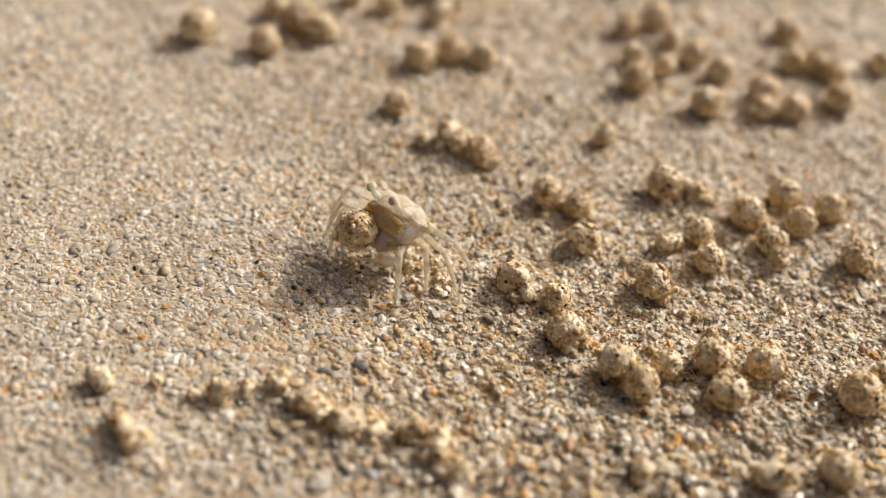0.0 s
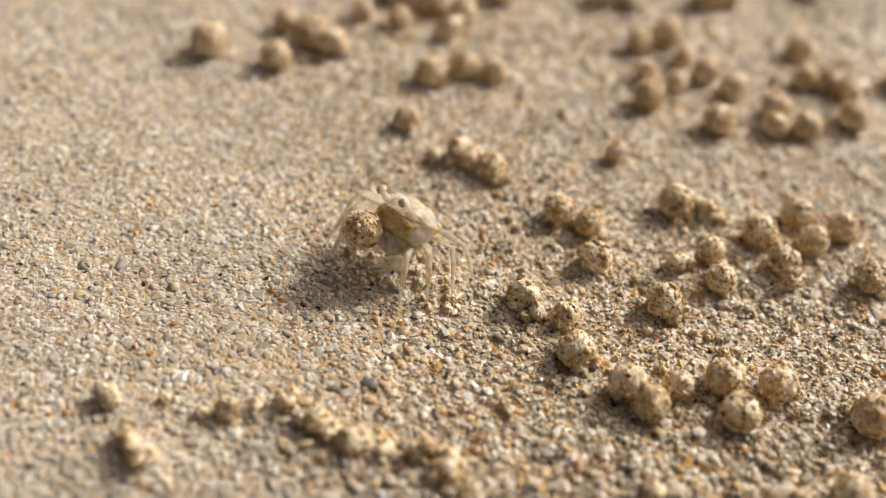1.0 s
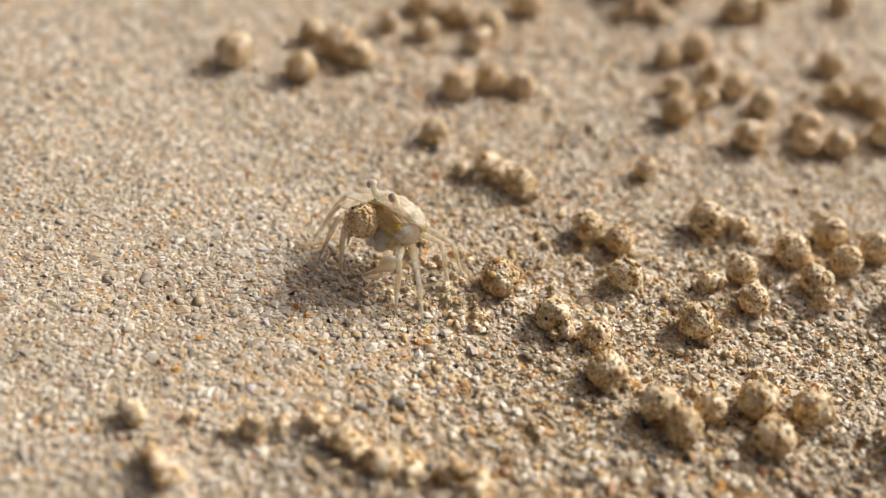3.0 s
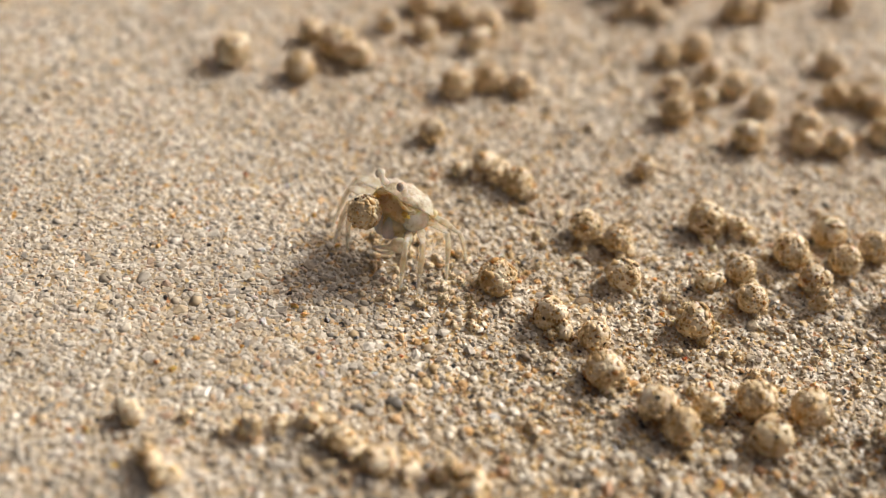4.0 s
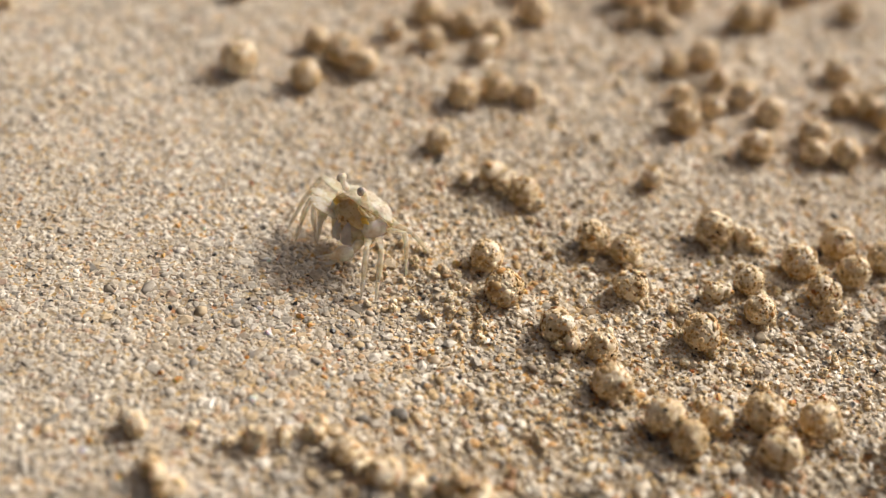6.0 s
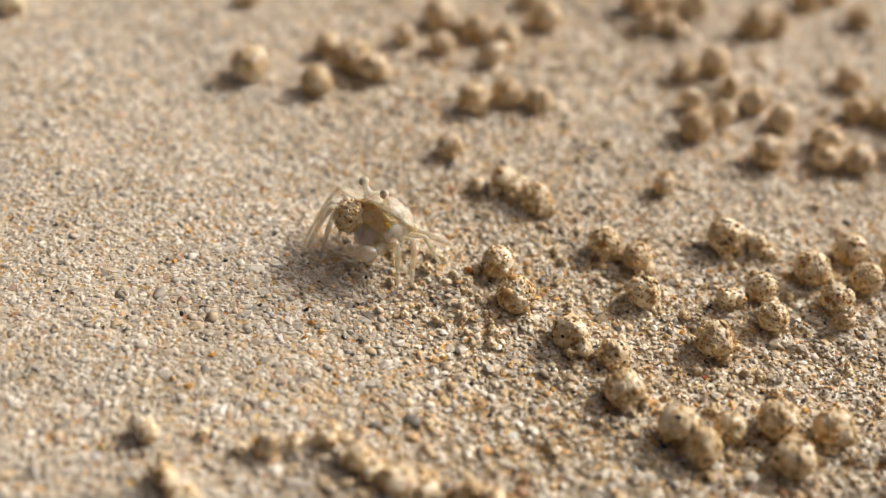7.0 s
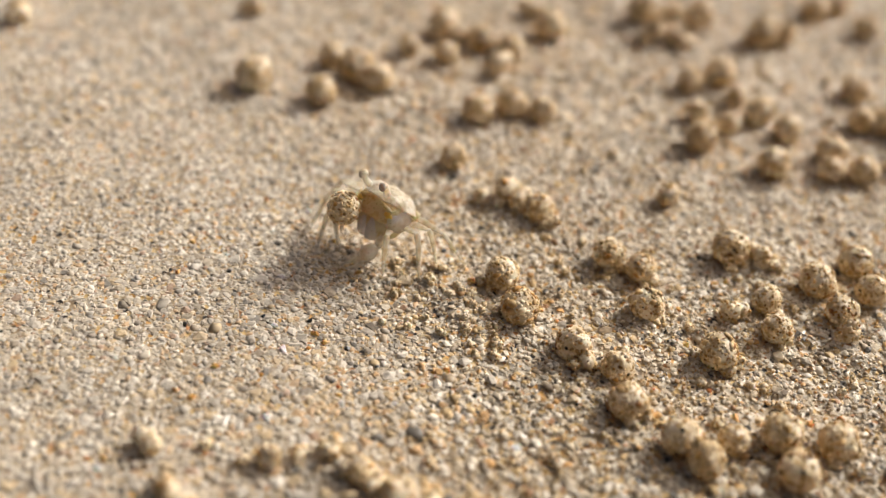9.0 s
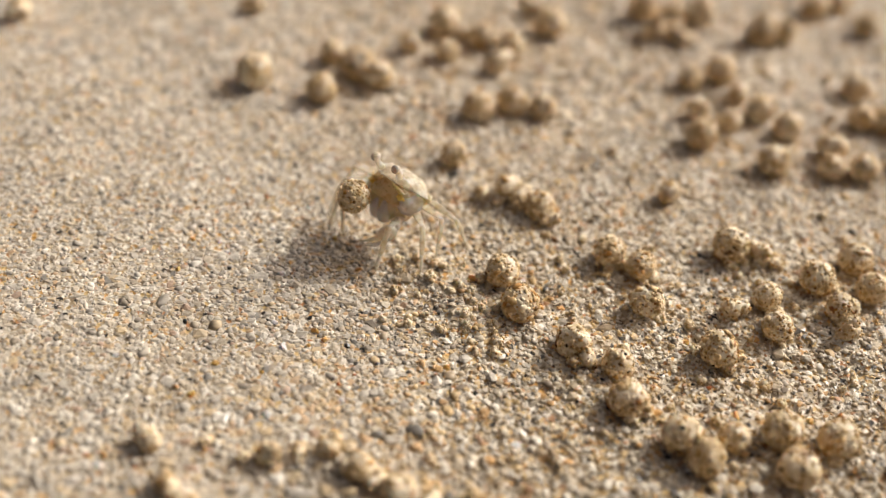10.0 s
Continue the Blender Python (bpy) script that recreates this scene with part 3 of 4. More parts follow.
def carapace_shape():
    """A low dome, narrow between the eyes and broadest behind the middle, with a rolled rim, a notch on each side
    and two shallow grooves that part the middle from the sides."""
    points, faces = lump((0, 0, 0), (1, 1, 1), 0.80, 0.03, 4, True)
    a, b, c = points.T
    wide = np.interp(b, (-1, -0.6, -0.15, 0.3, 0.6, 1.0), (2.6, 3.3, 3.6, 3.3, 2.6, 1.75))
    u, v = a * wide, -0.1 + 3.0 * b
    dome = np.where(c > 0, 1.55 * np.abs(c) ** 1.5 * (1 - 0.10 * b), 0.22 * c)
    groove = 0.16 * np.exp(-((np.abs(u) - 1.45) / 0.22) ** 2) + 0.12 * np.exp(-((v + 0.3) / 0.22) ** 2) * (np.abs(u) < 1.5)
    lumps = 0.18 * np.sin(2.6 * u + 0.6) * np.sin(2.2 * v + 1.1) + 0.17 * np.abs(np.sin(3.6 * u - 1.7 * v)) - 0.15 * np.abs(np.sin(2.2 * u + 2.9 * v))
    top = np.clip(c * 2, 0, 1)
    w = 0.36 + dome + (lumps - groove) * top
    # the rim stands out, with a notch before the side corner
    out = np.hypot(a, b).clip(1e-6, None)
    rim = np.exp(-((w - 0.36) / 0.12) ** 2) * (out > 0.6)
    notch = np.exp(-((v - 1.25) / 0.16) ** 2) * np.exp(-((np.abs(u) - 2.9) / 0.5) ** 2)
    grow = 1 + 0.05 * rim - 0.16 * notch * (w < 0.9)
    # behind the eyes the front edge is hollowed
    socket = np.exp(-((np.abs(u) - 1.45) / 0.5) ** 2) * np.exp(-((v - 2.7) / 0.5) ** 2)
    return np.stack([u * grow, v * grow - 0.30 * socket, w - 0.25 * socket], 1), faces


def face_shape():
    """The front under the shell's edge: a wall of folds, drawn in between the eyes and over the mouth."""
    points, faces = lump((0, 0.15, -0.75), (3.05, 2.2, 1.75), 0.78, 0.05, 12, True)
    u, v, w = points.T
    fold = 0.16 * np.sin(3.4 * w + 0.9 * np.abs(u)) * (v > 0.5) - 0.22 * np.exp(-((np.abs(u) - 1.25) / 0.42) ** 2 - ((w + 0.25) / 0.45) ** 2) * (v > 0.5)
    fold += 0.25 * np.exp(-((u / 0.35) ** 2)) * (w > -0.9) * (v > 0.5)
    return np.stack([u, v + fold, w], 1), faces


def mouth_shape(side):
    """One of the two bulging plates that close the mouth, flat along the seam between them."""
    points, faces = lump((0, 0, 0), (1, 1, 1), 0.9, 0.02, 3)
    a, b, c = points.T
    u = np.where(a * side < 0, 0.5 * a, 1.15 * a) * (1 - 0.14 * c)
    return np.stack([side * 0.46 + u, 0.30 + 1.42 * b - 0.16 * a * a, -2.75 + 1.85 * c], 1), faces


def cheek_shape(side):
    points, faces = lump((0, 0, 0), (1, 1, 1), 0.84, 0.04, 5)
    a, b, c = points.T
    return np.stack([side * 2.52 + 0.98 * a, -0.2 + 1.8 * b, -1.12 + 1.35 * c - 0.15 * b], 1), faces


# where the legs leave the body, from front to back
HIPS = [(1.6, -1.5, -2.4), (2.2, -0.9, -2.2), (2.6, -0.2, -1.8), (2.7, 0.6, -1.2)]
THIGH, SHIN = 4.3, 5.9        # lengths of a walking leg's two halves, millimetres
LONGER = 1.16                 # the legs of its right side, drawn up, have broader and longer thighs
ARM, PALM = 3.0, 4.3


def build_leg(crab, side, n):
    """A walking leg: the thigh, then the shin with its pointed toe; both run along their own z."""
    width = (0.46, 0.48, 0.44, 0.40)[n] * (1.0 if side > 0 else 1.2)
    long = THIGH * (1.0 if side > 0 else LONGER)
    thigh = part("thigh", tube(smooth_path((0, 0, -0.1), (0, 0.05, long * 0.4), (0, 0.0, long), steps=8), width * (1.0 if side > 0 else 2.3) * np.array([0.45, 0.8, 1.0, 1.08, 1.02, 0.9, 0.72, 0.5]), 10, 0.5 if side > 0 else 0.24), LIMB, crab, "half-clear sandy thigh")
    shin = part("shin", tube(smooth_path((0, 0, -0.12), (0, 0.22, SHIN * 0.25), (0, 0.12, SHIN * 0.62), steps=9), width * np.array([0.5, 0.78, 0.74, 0.66, 0.7, 0.72, 0.66, 0.56, 0.42]), 10, 0.75), LIMB, crab, "half-clear sandy shin")
    part("toe", tube(smooth_path((0, 0.12, SHIN * 0.60), (0, 0.05, SHIN * 0.82), (0, -0.1, SHIN), steps=8), width * np.array([0.5, 0.5, 0.46, 0.4, 0.32, 0.24, 0.15, 0.04]), 8), LIMB, shin, "slender pointed toe")
    hip = np.array(HIPS[n]) * (side, 1, 1)
    part("leg_base", lump(hip + (side * 0.1, 0, 0.1), (0.6, 0.5, 0.65), 0.9, 0.15, 11 + n), BELLY, crab, "yellowish joint at the root of a leg")
    return thigh, shin


def build_claw(crab, side):
    """A small claw: the arm, then the palm with a fixed and a moving finger."""
    arm = part("arm", tube(smooth_path((0, 0, -0.1), (0, 0.1, ARM * 0.5), (0, 0, ARM), steps=8), 0.6 * np.array([0.6, 0.85, 0.95, 1.0, 1.0, 0.95, 0.85, 0.6]), 10, 0.8), CLAW, crab, "pale claw arm")
    palm = part("palm", tube(smooth_path((0, 0, -0.15), (0, 0.15, PALM * 0.3), (0.05, 0.1, PALM * 0.55), (-0.25, -0.05, PALM), steps=13), np.array([0.42, 0.78, 0.98, 1.06, 1.05, 0.92, 0.72, 0.54, 0.43, 0.35, 0.27, 0.17, 0.04]), 12, 0.66), CLAW, crab, "glassy white claw palm with a fixed finger")
    part("finger", tube(smooth_path((0.45, 0.1, PALM * 0.46), (0.85, 0.08, PALM * 0.70), (0.40, 0, PALM * 0.99), steps=8), np.array([0.28, 0.33, 0.31, 0.27, 0.22, 0.17, 0.11, 0.03]), 8), CLAW, palm, "glassy moving finger")
    return arm, palm


def build_crab():
    crab = tagged(new("crab"), "tiny sandy-white crab standing on the sand, rolling a pellet", "crab")
    body = part("body", reared(lump((0, -0.5, -1.6), (2.95, 2.2, 2.45), 0.84, 0.05, 7, True)), BELLY, crab, "pale amber underside")
    part("carapace", reared(carapace_shape()), SHELL, crab, "mottled sandy-white shell")
    part("face", reared(face_shape()), FACE, body, "amber folds below the shell's edge")
    for side in (-1, 1):
        part("mouth_plate", reared(mouth_shape(side)), PLATE, body, "smooth bluish-white mouth plate")
        part("cheek", reared(cheek_shape(side)), CHEEK, body, "smooth white cheek")
        part("gold_spot", reared(lump((side * 2.2, 1.72, -0.95), (0.55, 0.34, 0.36), 1.0, 0.55, 9)), GOLD, body, "golden-orange spot under the eye")
        part("orbit_fold", reared(tube(smooth_path((side * 0.9, 2.35, 0.05), (side * 1.8, 2.2, -0.30), (side * 2.75, 1.55, -0.42), steps=9), np.array([0.06, 0.15, 0.2, 0.23, 0.24, 0.23, 0.2, 0.15, 0.05]), 8)), FACE, body, "amber fold under the eye")
        part("orbit_groove", reared(tube(smooth_path((side * 2.9, 1.62, 0.05), (side * 2.62, 1.82, -0.5), (side * 2.5, 1.75, -1.1), steps=7), np.array([0.03, 0.10, 0.13, 0.13, 0.12, 0.09, 0.03]), 6)), FACE, body, "amber crease beside the cheek")
        part("mouth_rim", reared((tube(smooth_path((side * 1.5, 1.2, -1.55), (side * 2.0, 0.9, -2.5), (side * 1.5, 0.5, -3.9), steps=8), np.array([0.10, 0.2, 0.28, 0.32, 0.32, 0.28, 0.2, 0.05]), 8))), BELLY, body, "yellow fold beside the mouth")
        tip = np.array((side * 1.62, -3.6, 4.4))
        if side > 0:
            way_up = smooth_path((1.2, -2.6, 2.3), (1.45, -3.2, 3.4), tip - (0, 0.1, 0.45), tip + (0, 0, 0.08), steps=12)
        else:
            way_up = smooth_path((-1.55, -2.7, 2.2), (-1.62, -3.3, 3.1), tip - (0, 0, 0.5), tip + (0, 0, 0.08), steps=12)
        stalk = part("eye_stalk", tube(way_up, np.array([0.40, 0.42, 0.40, 0.36, 0.33, 0.33, 0.36, 0.42, 0.47, 0.48, 0.40, 0.10]), 10), CLAW, crab, "glassy eye stalk")
        part("eye", lump(tip + ((0.18, -0.5, -0.22) if side > 0 else (-0.16, -0.28, -0.5)), (0.42, 0.36, 0.52) if side > 0 else (0.33, 0.30, 0.46), 0.95), EYE, stalk, "dark grey oval eye")
    legs = [(side, n, *build_leg(crab, side, n)) for side in (1, -1) for n in range(4)]
    claws = [(side, *build_claw(crab, side)) for side in (1, -1)]
    return crab, legs, claws


def fragment_material(name, colour, shade):
    mat, nodes, links, bsdf = shader(name)
    cloud = noise_node(nodes, links, 0.7 * MM, 3.0)
    tone = ramp(nodes, [(0.3, shade), (0.65, colour)])
    links.new(cloud.outputs["Fac"], tone.inputs[0])
    links.new(tone.outputs[0], bsdf.inputs["Base Color"])
    bsdf.inputs["Roughness"].default_value = 0.35
    bsdf.inputs["Subsurface Weight"].default_value = 0.5
    bsdf.inputs["Subsurface Scale"].default_value = 0.4 * MM
    bumped(nodes, links, bsdf, cloud.outputs["Fac"], 0.3, 0.1 * MM)
    return mat


def build_fragments():
    """Larger bits on the sand that stand out: white shell flakes, and golden, rusty and black grains."""
    white = fragment_material("shell_flake", (0.66, 0.64, 0.61), (0.50, 0.49, 0.48))
    gold = fragment_material("golden_quartz", (0.66, 0.42, 0.13), (0.52, 0.27, 0.07))
    black = fragment_material("black_mineral", (0.035, 0.03, 0.028), (0.015, 0.013, 0.012))
    rust = fragment_material("rusty_mineral", (0.56, 0.25, 0.08), (0.40, 0.15, 0.045))
    rng = np.random.default_rng(77)
    kinds = (("shell_flake", white, "flat white flake of broken shell", 0.45), ("quartz_grain", gold, "golden-orange quartz grain", 0.8), ("mineral_grain", black, "black glossy mineral grain", 0.8), ("rusty_grain", rust, "rust-red mineral grain", 0.8))
    # which kind; x, y and size in millimetres
    spots = [(0, -13.0, -8.2, 0.95), (0, -15.2, 2.8, 0.75), (0, -13.1, -17.5, 1.1), (0, -14.5, -4.7, 0.6), (0, 4.4, -31.1, 0.9), (0, 11.9, -17.8, 0.6), (0, -8.6, -21.0, 1.0), (0, 20.5, 1.0, 0.5),
             (1, -10.1, -5.3, 0.62), (1, -19.5, -11.6, 0.5), (1, -6.4, -13.5, 0.5), (1, 34.4, -10.9, 0.75), (1, 33.8, -24.2, 0.95), (1, 14.0, 2.2, 0.5), (1, -17.7, -21.3, 0.55), (1, 57.0, -9.5, 0.8),
             (2, -6.4, -6.8, 0.45), (2, -16.0, -3.5, 0.4), (2, 2.4, 10.0, 0.5), (2, 12.6, -8.4, 0.4), (2, -3.0, -9.0, 0.42), (2, 27.0, -6.0, 0.4), (2, -24.0, -6.0, 0.4), (2, 7.5, -11.5, 0.38)]
    # and smaller ones scattered over the near sand
    for kind, count, least, most in ((0, 16, 0.38, 0.6), (1, 40, 0.32, 0.55), (2, 22, 0.26, 0.40), (3, 16, 0.3, 0.48)):
        for _ in range(count):
            y = rng.uniform(-30, 16)
            spots.append((kind, round(rng.uniform(-30, 46), 1), round(y, 1), round(rng.uniform(least, most), 2)))
    for kind, x, y, size in spots:
        name, material, label, flat = kinds[kind]
        points, faces = grains(rng, np.zeros((1, 3)), np.array([size * MM]), flat)
        ob = new(name, mesh_from(name, points, faces, [material]))
        ob.location = (x * MM, y * MM, float(relief(np.array([x * MM]), np.array([y * MM]))[0]) + 0.3 * size * flat * MM)
        tagged(ob, label + " lying on the sand", "shell flake" if kind == 0 else "sand grain", "coarse bits on the sand")


def build_rolled_pellets():
    """The three pellets that the crab makes in turn."""
    made = []
    for mesh, radius in ((ROLLING[0], 2.28), (ROLLING[1], 2.05), (ROLLING[2], 2.0)):
        ob = new("sand_pellet", mesh)
        ob.scale = (radius,) * 3
        made.append((tagged(ob, "smooth brown pellet of wet sand, freshly rolled by the crab", "sand pellet", "sand pellets round the crab"), radius))
    return made


build_ground()
build_pellets()
CRAB, LEGS, CLAWS = build_crab()
ROLLED = build_rolled_pellets()
build_fragments()
build_loose_sand()

# ---------------------------------------------------------------- what moves
# the crab's body: seconds; x, y, z in millimetres; turns about x, y, z in degrees
STEPS = [
    (0, 4.86, 0.62, 6.3, -1.9, -2.6), (0.2, 3.81, 0.17, 6.29, -3.2, -2.1), (0.4, 3.79, 0.57, 6.3, -3.6, -4),
    (0.6, 4.07, 1.91, 6.3, -2.2, -2.8), (0.8, 4.05, 1.77, 6.3, -3, -5), (1, 4.67, 3.03, 6.3, -1.6, -3.9),
    (1.2, 3.91, 2.65, 6.3, -3.8, -5.4), (1.4, 0.49, 3.67, 6.1, -3.9, -6.8), (1.6, 0.75, 2.24, 6.14, -3.3, -5.9),
    (1.8, -0.73, 1.73, 6.17, -5.2, -4.3), (2, -0.73, 2.24, 6.21, -5.5, -3.6), (2.2, -0.48, 3.27, 6.24, -5.1, -2.5),
    (2.5, -0.04, 4.3, 6.3, -3.5, -2.6),
]
STEPS += [
    (2.7, -0.23, 4.44, 6.36, -5.7, -3.2), (3.2, 0.4, 5.65, 6.53, -4.7, -3.3), (3.8, 1.06, 6.69, 6.7, -3.8, -3.3),
    (4, 1.07, 7.02, 6.74, -3.5, -2), (4.2, 0.94, 6.71, 6.8, -3.1, -2.7), (4.5, 0.80, 6.0, 6.87, -2.7, -3.5),
    (4.7, 0.61, 5.56, 6.88, -5.4, -3.1), (4.9, 1.44, 6.13, 6.85, -5.5, -3), (5, 0.87, 7.65, 6.83, -5.5, -3),
    (5.1, -1.5, 9.37, 6.82, -4.3, -4.9), (5.2, -3.87, 8.42, 6.8, -4.6, -4.3), (5.5, -4.5, 8, 6.3, -6, -3),
    (5.9, -4.3, 8, 5.6, -8, -2),
]
STEPS += [
    (6.3, -3.97, 8.15, 5.2, -9.2, -0.5), (6.5, -3.99, 7.73, 5.2, -11.1, -3.2), (6.8, -3.36, 8.08, 5.21, -10.3, -4.4),
    (7, -3.12, 8.62, 5.2, -10.9, -3.5), (7.2, -3.19, 8.84, 5.2, -9, -2.5), (7.5, -2.86, 8.76, 5.42, -9.4, -1.8),
    (7.8, -2.41, 10.74, 5.9, -4.6, -3.2), (8, -1.96, 10.63, 6.3, -6.1, -4.9), (8.3, -1.13, 11.61, 6.42, -3.5, -3.8),
    (8.5, -1.41, 12.19, 6.49, -3.7, -1.8), (9, -3.68, 11.21, 6.3, -4.8, -2.5), (9.5, -3.32, 12.16, 6.69, -3.1, -2.4),
    (10, -2.57, 13.07, 7.1, -4.4, -2.7),
]
BENDS = [(0.25, -0.35, 1.0), (0.35, -0.2, 1.0), (0.9, -0.2, 0.4), (1.0, -0.1, 0.2)]
# where the toes of the crab's left legs stand: seconds, x, y in millimetres
TOES = [
    [(0, 4.8, -8.8), (1.0, 3.9, -6.3), (1.8, -0.6, -6.6), (2.5, 0.5, -5.0), (4.0, 0.9, -1.9), (5.2, -4.0, -1.9), (6.5, -1.5, 1.0), (7.5, -1.5, 1.1), (8.0, -2.2, 3.0), (9.0, -4.1, 4.5), (10.0, -5.0, 4.5)],
    [(0, 8.0, -6.3), (1.0, 6.9, -5.3), (1.8, 3.7, -6.5), (2.5, 3.6, -6.2), (4.0, 2.8, -2.0), (5.2, -2.4, -2.2), (6.5, 0.0, 1.2), (7.5, -0.5, 2.2), (8.0, 0.9, 5.0), (9.0, 0.1, 4.5), (10.0, 0.2, 4.8)],
    [(0, 11.7, -7.0), (1.0, 9.7, -3.7), (1.8, 5.8, -2.7), (2.5, 5.9, -0.2), (4.0, 5.9, -0.1), (5.2, 0.6, 2.4), (6.5, 2.9, 5.1), (7.5, 3.4, 4.6), (8.0, 3.0, 5.8), (9.0, 1.9, 6.7), (10.0, 1.6, 7.6)],
    [(0, 13.1, -2.5), (1.0, 11.8, 0.0), (1.8, 8.2, 3.6), (2.5, 7.3, 2.1), (4.0, 8.0, 4.3), (5.2, 3.0, 5.8), (6.5, 0.7, 11.3), (7.5, 4.0, 9.9), (8.0, 5.6, 8.8), (9.0, 4.7, 8.7), (10.0, 4.9, 11.3)],
]
# where those of its right legs stand, from the point under its body
REACH = [(-6.4, -3.2), (-8.6, -2.1), (-9.5, 0.3), (-9.0, 2.7)]
MOVES = (0.0, 1.0, 1.8, 2.5, 4.0, 5.2, 6.5, 7.5, 8.0, 9.0, 10.0)
# the tip of its left claw, from the body
PICKS = [
    (0, -0.4, -6.5, -4.1), (0.6, -0.6, -7.1, -4.3), (1, 0, -6.8, -4.4),
    (1.2, 1.1, -5.3, -4), (1.4, 3.3, -3.6, -4.6), (1.6, 1.2, -6.1, -4.9),
    (1.8, 1.3, -7.5, -6), (2, 0.2, -5.8, -3.8), (2.2, 0.5, -6.7, -5),
    (2.5, 0, -7.3, -5.1), (2.7, 1.3, -6.5, -5.5), (3.2, 0.6, -6.9, -5.5),
    (3.8, -0.2, -7.2, -4.8), (4, 0.4, -6, -4.1), (4.2, -0.1, -6.9, -4.5),
    (4.5, -0.1, -6.4, -4.1), (4.7, 0.6, -5.7, -3.9),
]
PICKS += [
    (5, 1.2, -6.3, -5.1), (5.2, 2.8, -5.3, -5.6), (5.7, 1, -6.6, -5.2),
    (6.3, -0.6, -7.2, -4.8), (6.5, 1.1, -6.5, -4.9), (6.8, 1.2, -6.3, -4.9),
    (7, -0.8, -6.8, -4.1), (7.2, -0.3, -7.3, -4.8), (7.5, 1.3, -6.2, -5),
    (7.8, -0.3, -6.4, -3.9), (8, 0.4, -5.8, -4), (8.3, -1.5, -7.6, -4.6),
    (8.5, 1, -7, -5.5), (9, 0.2, -7.6, -5.9), (9.5, -0.3, -7.4, -5.1),
    (10, 0.5, -7, -5.3),
]
# the three pellets: carried (from the body) and then laid on the sand
HELD = [
    [(0.0, -1.58, -5.81, -0.78), (0.4, -1.94, -5.86, -0.55), (0.8, -2.06, -5.89, -0.44), (1.0, -2.12, -6.1, -0.57), (1.2, -2.02, -6.3, -0.99)],
    [(0.0, 0.0, -2.3, -1.7), (1.9, 0.0, -2.3, -1.7), (2.2, -1.1, -3.7, -0.2), (2.5, -1.65, -4.6, -0.15), (2.7, -1.5, -4.8, -0.25), (3.8, -1.64, -5.46, -0.38), (4.0, -1.75, -5.61, -0.47), (4.2, -1.96, -5.94, -0.59), (4.5, -1.78, -6.16, -0.98), (4.7, -1.09, -6.85, -2.38)],
    [(0.0, 0.0, -2.3, -1.7), (5.9, 0.0, -2.3, -1.7), (6.3, -1.5, -2.8, -0.15), (6.5, -1.9, -3.4, -0.2), (6.8, -2.35, -4.0, -0.6), (7.0, -2.45, -4.3, -0.65), (7.2, -2.3, -4.6, -0.4), (7.5, -2.0, -4.8, -0.2), (7.8, -1.8, -5.2, -0.15), (8.0, -1.83, -5.5, -0.22), (8.5, -1.79, -5.77, -0.5), (9.0, -2.25, -5.75, -0.15), (9.5, -2.22, -5.6, 0.0), (10.0, -2.21, -6.2, -0.67)],
]
LAID = [
    [(1.3, 1.6, -3.0, 2.6), (1.4, 5.3, -2.8, 1.6), (1.5, 7.4, -1.8, 1.55), (1.6, 9.4, -0.7, 1.55), (1.8, 11.5, 0.9, 1.6), (10.0, 11.5, 0.9, 1.6)],
    [(4.9, -4.4, 2.2, 3.2), (5.0, -3.5, 2.4, 2.2), (5.1, -2.1, 2.4, 1.7), (5.2, 2.1, 3.2, 1.7), (5.4, 6.6, 4.9, 1.7), (5.6, 9.3, 6.0, 1.5), (10.0, 9.3, 6.0, 1.5)],
    [],
]


def body_pose(t):
    times, table = [row[0] for row in STEPS], np.array(STEPS)
    x, y, z, rx, ry = (float(glide(t, times, table[:, k])) for k in range(1, 6))
    return pose(x * MM, y * MM, z * MM, rx, ry, -40.0)


def reach_out(root, tip, first, second, pole):
    """The poses of two joined limbs, from root to tip, bending towards pole; all from the body, in millimetres."""
    root, tip, pole = Vector(root), Vector(tip), Vector(pole)
    way = tip - root
    far = min(way.length, (first + second) * 0.995)
    along = (first * first - second * second + far * far) / (2 * far)
    out = math.sqrt(max(first * first - along * along, 0.0))
    way.normalize()
    side = (pole - way * pole.dot(way)).normalized()
    knee = root + way * along + side * out
    poses = []
    for start, end in ((root, knee), (knee, root + way * far)):
        z = (end - start).normalized()
        x = z.cross(-side).normalized()
        poses.append(Matrix.Translation(start * MM) @ Matrix((x, z.cross(x), z)).transposed().to_4x4())
    return poses


def toe_place(spots, t):
    """A toe stands still and then steps, in the last quarter of a second before its next place."""
    for (t0, x0, y0), (t1, x1, y1) in zip(spots, spots[1:]):
        if t <= t1:
            u = min(max((t - (t1 - 0.3)) / 0.3, 0.0), 1.0)
            u = u * u * (3 - 2 * u)
            x, y = x0 + (x1 - x0) * u, y0 + (y1 - y0) * u
            return x, y, 0.15 + 1.1 * math.sin(math.pi * u) * min(1.0, math.hypot(x1 - x0, y1 - y0) / 2)
    return spots[-1][1], spots[-1][2], 0.15


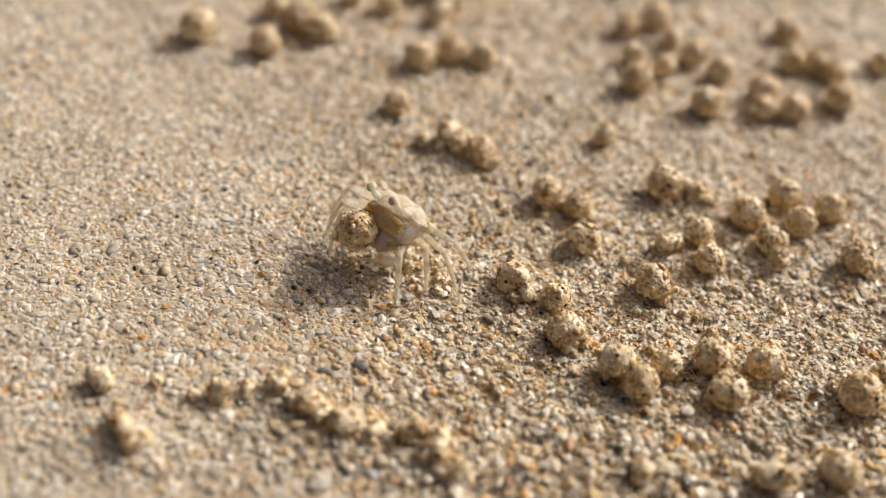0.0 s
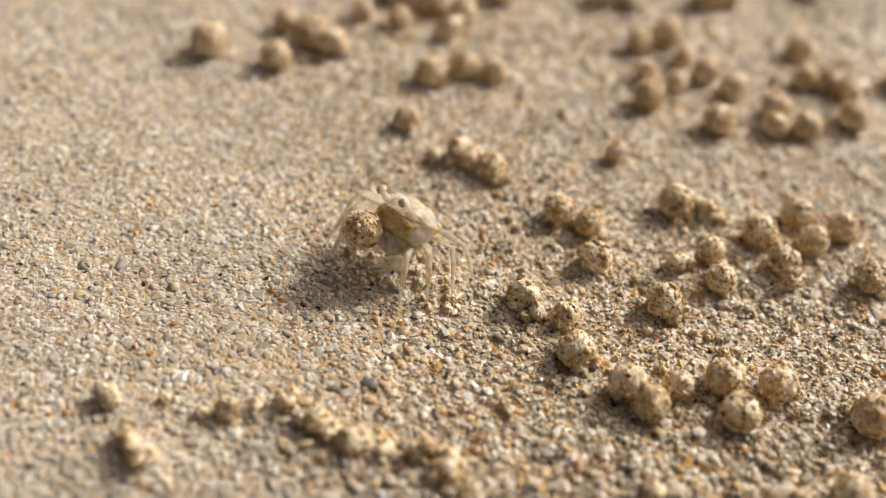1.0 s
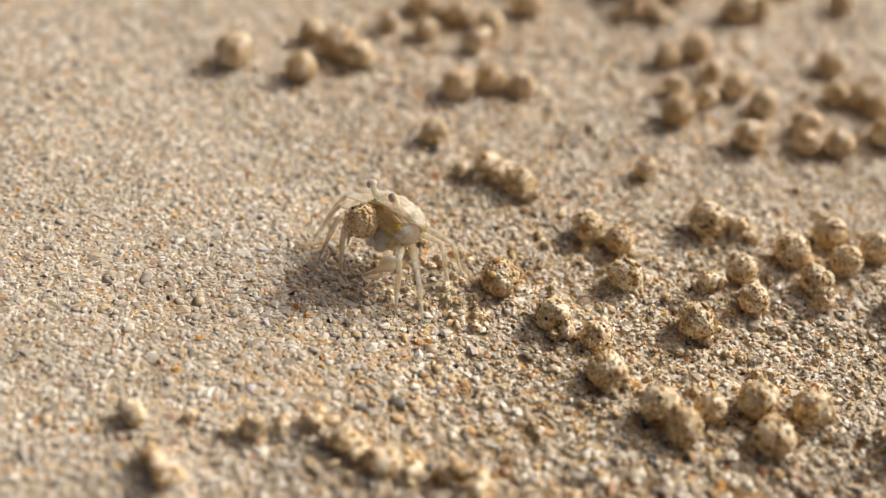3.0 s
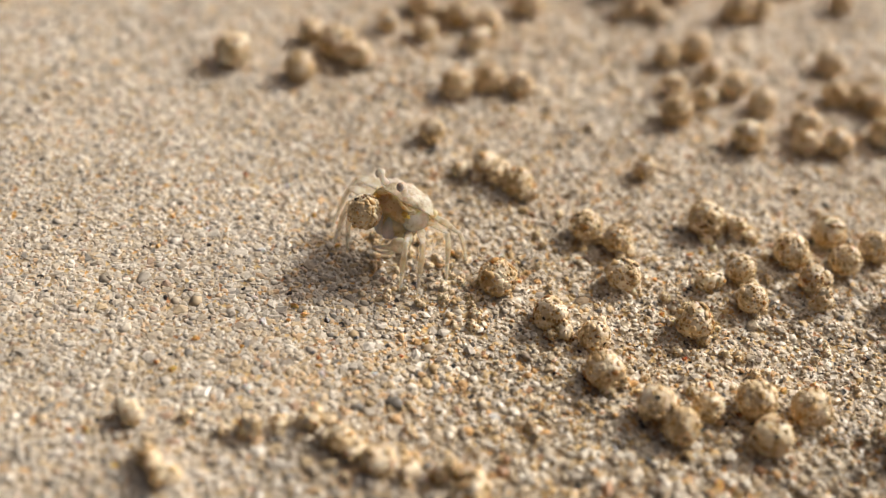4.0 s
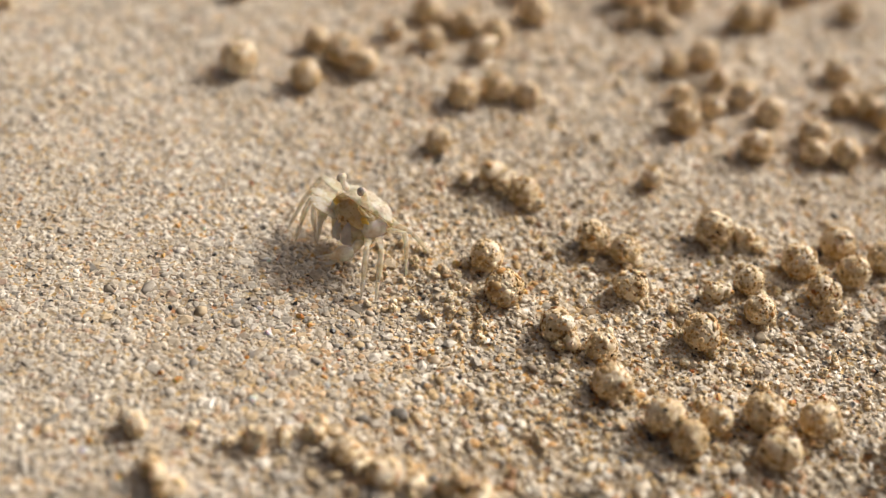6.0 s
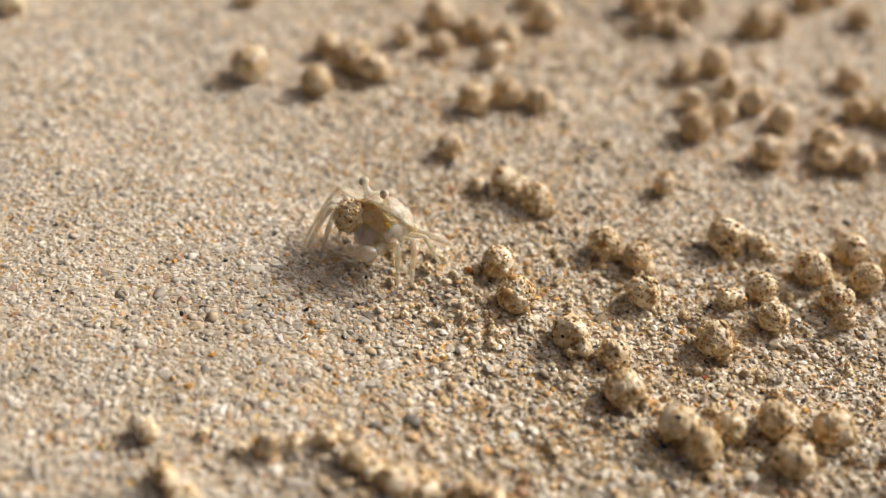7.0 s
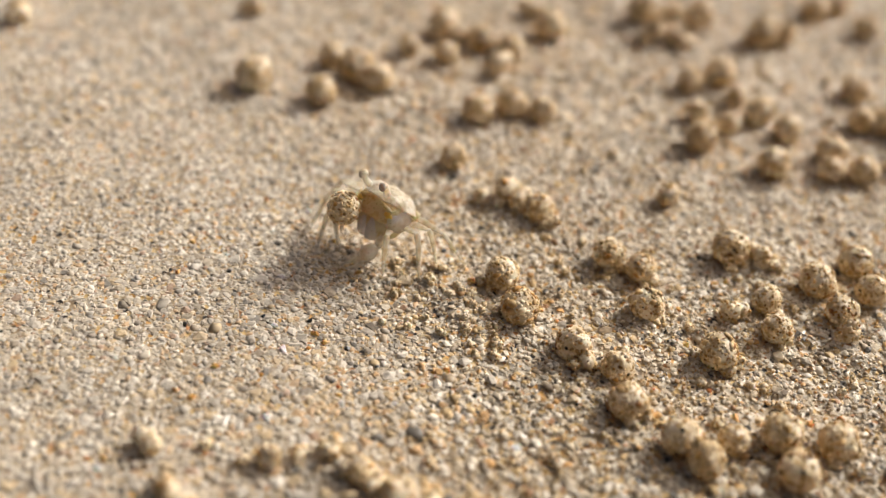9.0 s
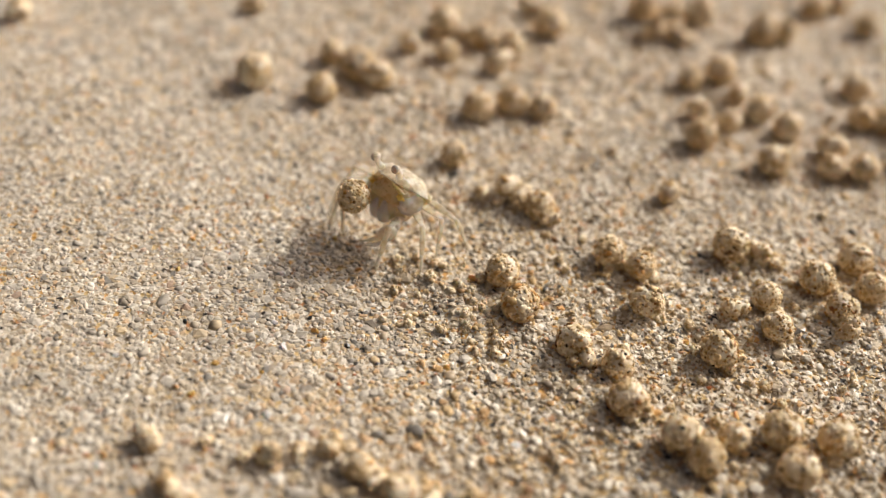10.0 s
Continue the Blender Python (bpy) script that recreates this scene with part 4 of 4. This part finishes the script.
def motions():
    ticks = [round(0.1 * k, 1) for k in range(101)]
    poses = {t: body_pose(t) for t in ticks}
    walk(CRAB, [(t, poses[t]) for t in ticks])
    for side, n, thigh, shin in LEGS:
        hip = Vector(HIPS[n]) * 1.0
        hip.x *= side
        if side > 0:
            spots = TOES[n]
        else:
            spots = []
            for k, t in enumerate(MOVES):
                at = poses[t].translation / MM
                spots.append((t, at.x + REACH[n][0] + 0.5 * math.sin(3 * k + n), at.y + REACH[n][1] + 0.5 * math.cos(5 * k + 2 * n)))
        one, two = [], []
        for t in ticks:
            late = t + (0.06 * (n % 2) if 0 < t < 10 else 0)
            x, y, z = toe_place(spots, min(late, 10.0))
            z += float(relief(np.array([x * MM]), np.array([y * MM]))[0]) / MM
            tip = poses[t].inverted() @ (Vector((x, y, z)) * MM) / MM
            a, b = reach_out(hip, tip, THIGH * (1.0 if side > 0 else LONGER), SHIN, BENDS[n] if side > 0 else (-0.15, 0.15 * (n - 1.5), 1.5))
            one.append((t, a)), two.append((t, b))
        walk(thigh, one), walk(shin, two)
    table = np.array(PICKS)
    for side, arm, palm in CLAWS:
        one, two = [], []
        for t in ticks:
            when = t if side > 0 else (t + 0.7) % 10.0
            x, y, z = (float(glide(when, table[:, 0], table[:, k])) for k in (1, 2, 3))
            if side < 0:
                x, y, z = -2.6 + 0.25 * x, -5.6 + 0.15 * (y + 6.5), -3.6 + 0.2 * (z + 4)
            a, b = reach_out((side * 1.6, -2.1, -2.2), (x, y, z), ARM, PALM, (side * 1.0, -0.5, 0.15))
            one.append((t, a)), two.append((t, b))
        walk(arm, one), walk(palm, two)
    for (ob, radius), held, laid in zip(ROLLED, HELD, LAID):
        rows, rolled, held_to = [], 0.0, held[-1][0]
        inner = np.array(held)
        outer = np.array([(held_to, *(poses[held_to] @ (Vector(held[-1][1:]) * MM) / MM))] + laid)
        last = None
        for t in ticks:
            if t <= held_to:
                place = poses[t] @ (Vector([float(np.interp(t, inner[:, 0], inner[:, k])) for k in (1, 2, 3)]) * MM)
            else:
                place = Vector([float(np.interp(t, outer[:, 0], outer[:, k])) for k in (1, 2, 3)]) * MM
                rolled += math.degrees((place - last).length / (radius * MM)) * 0.6
            last = place.copy()
            rows.append((t, pose(*place, 25, rolled, 40)))
        walk(ob, rows)


motions()
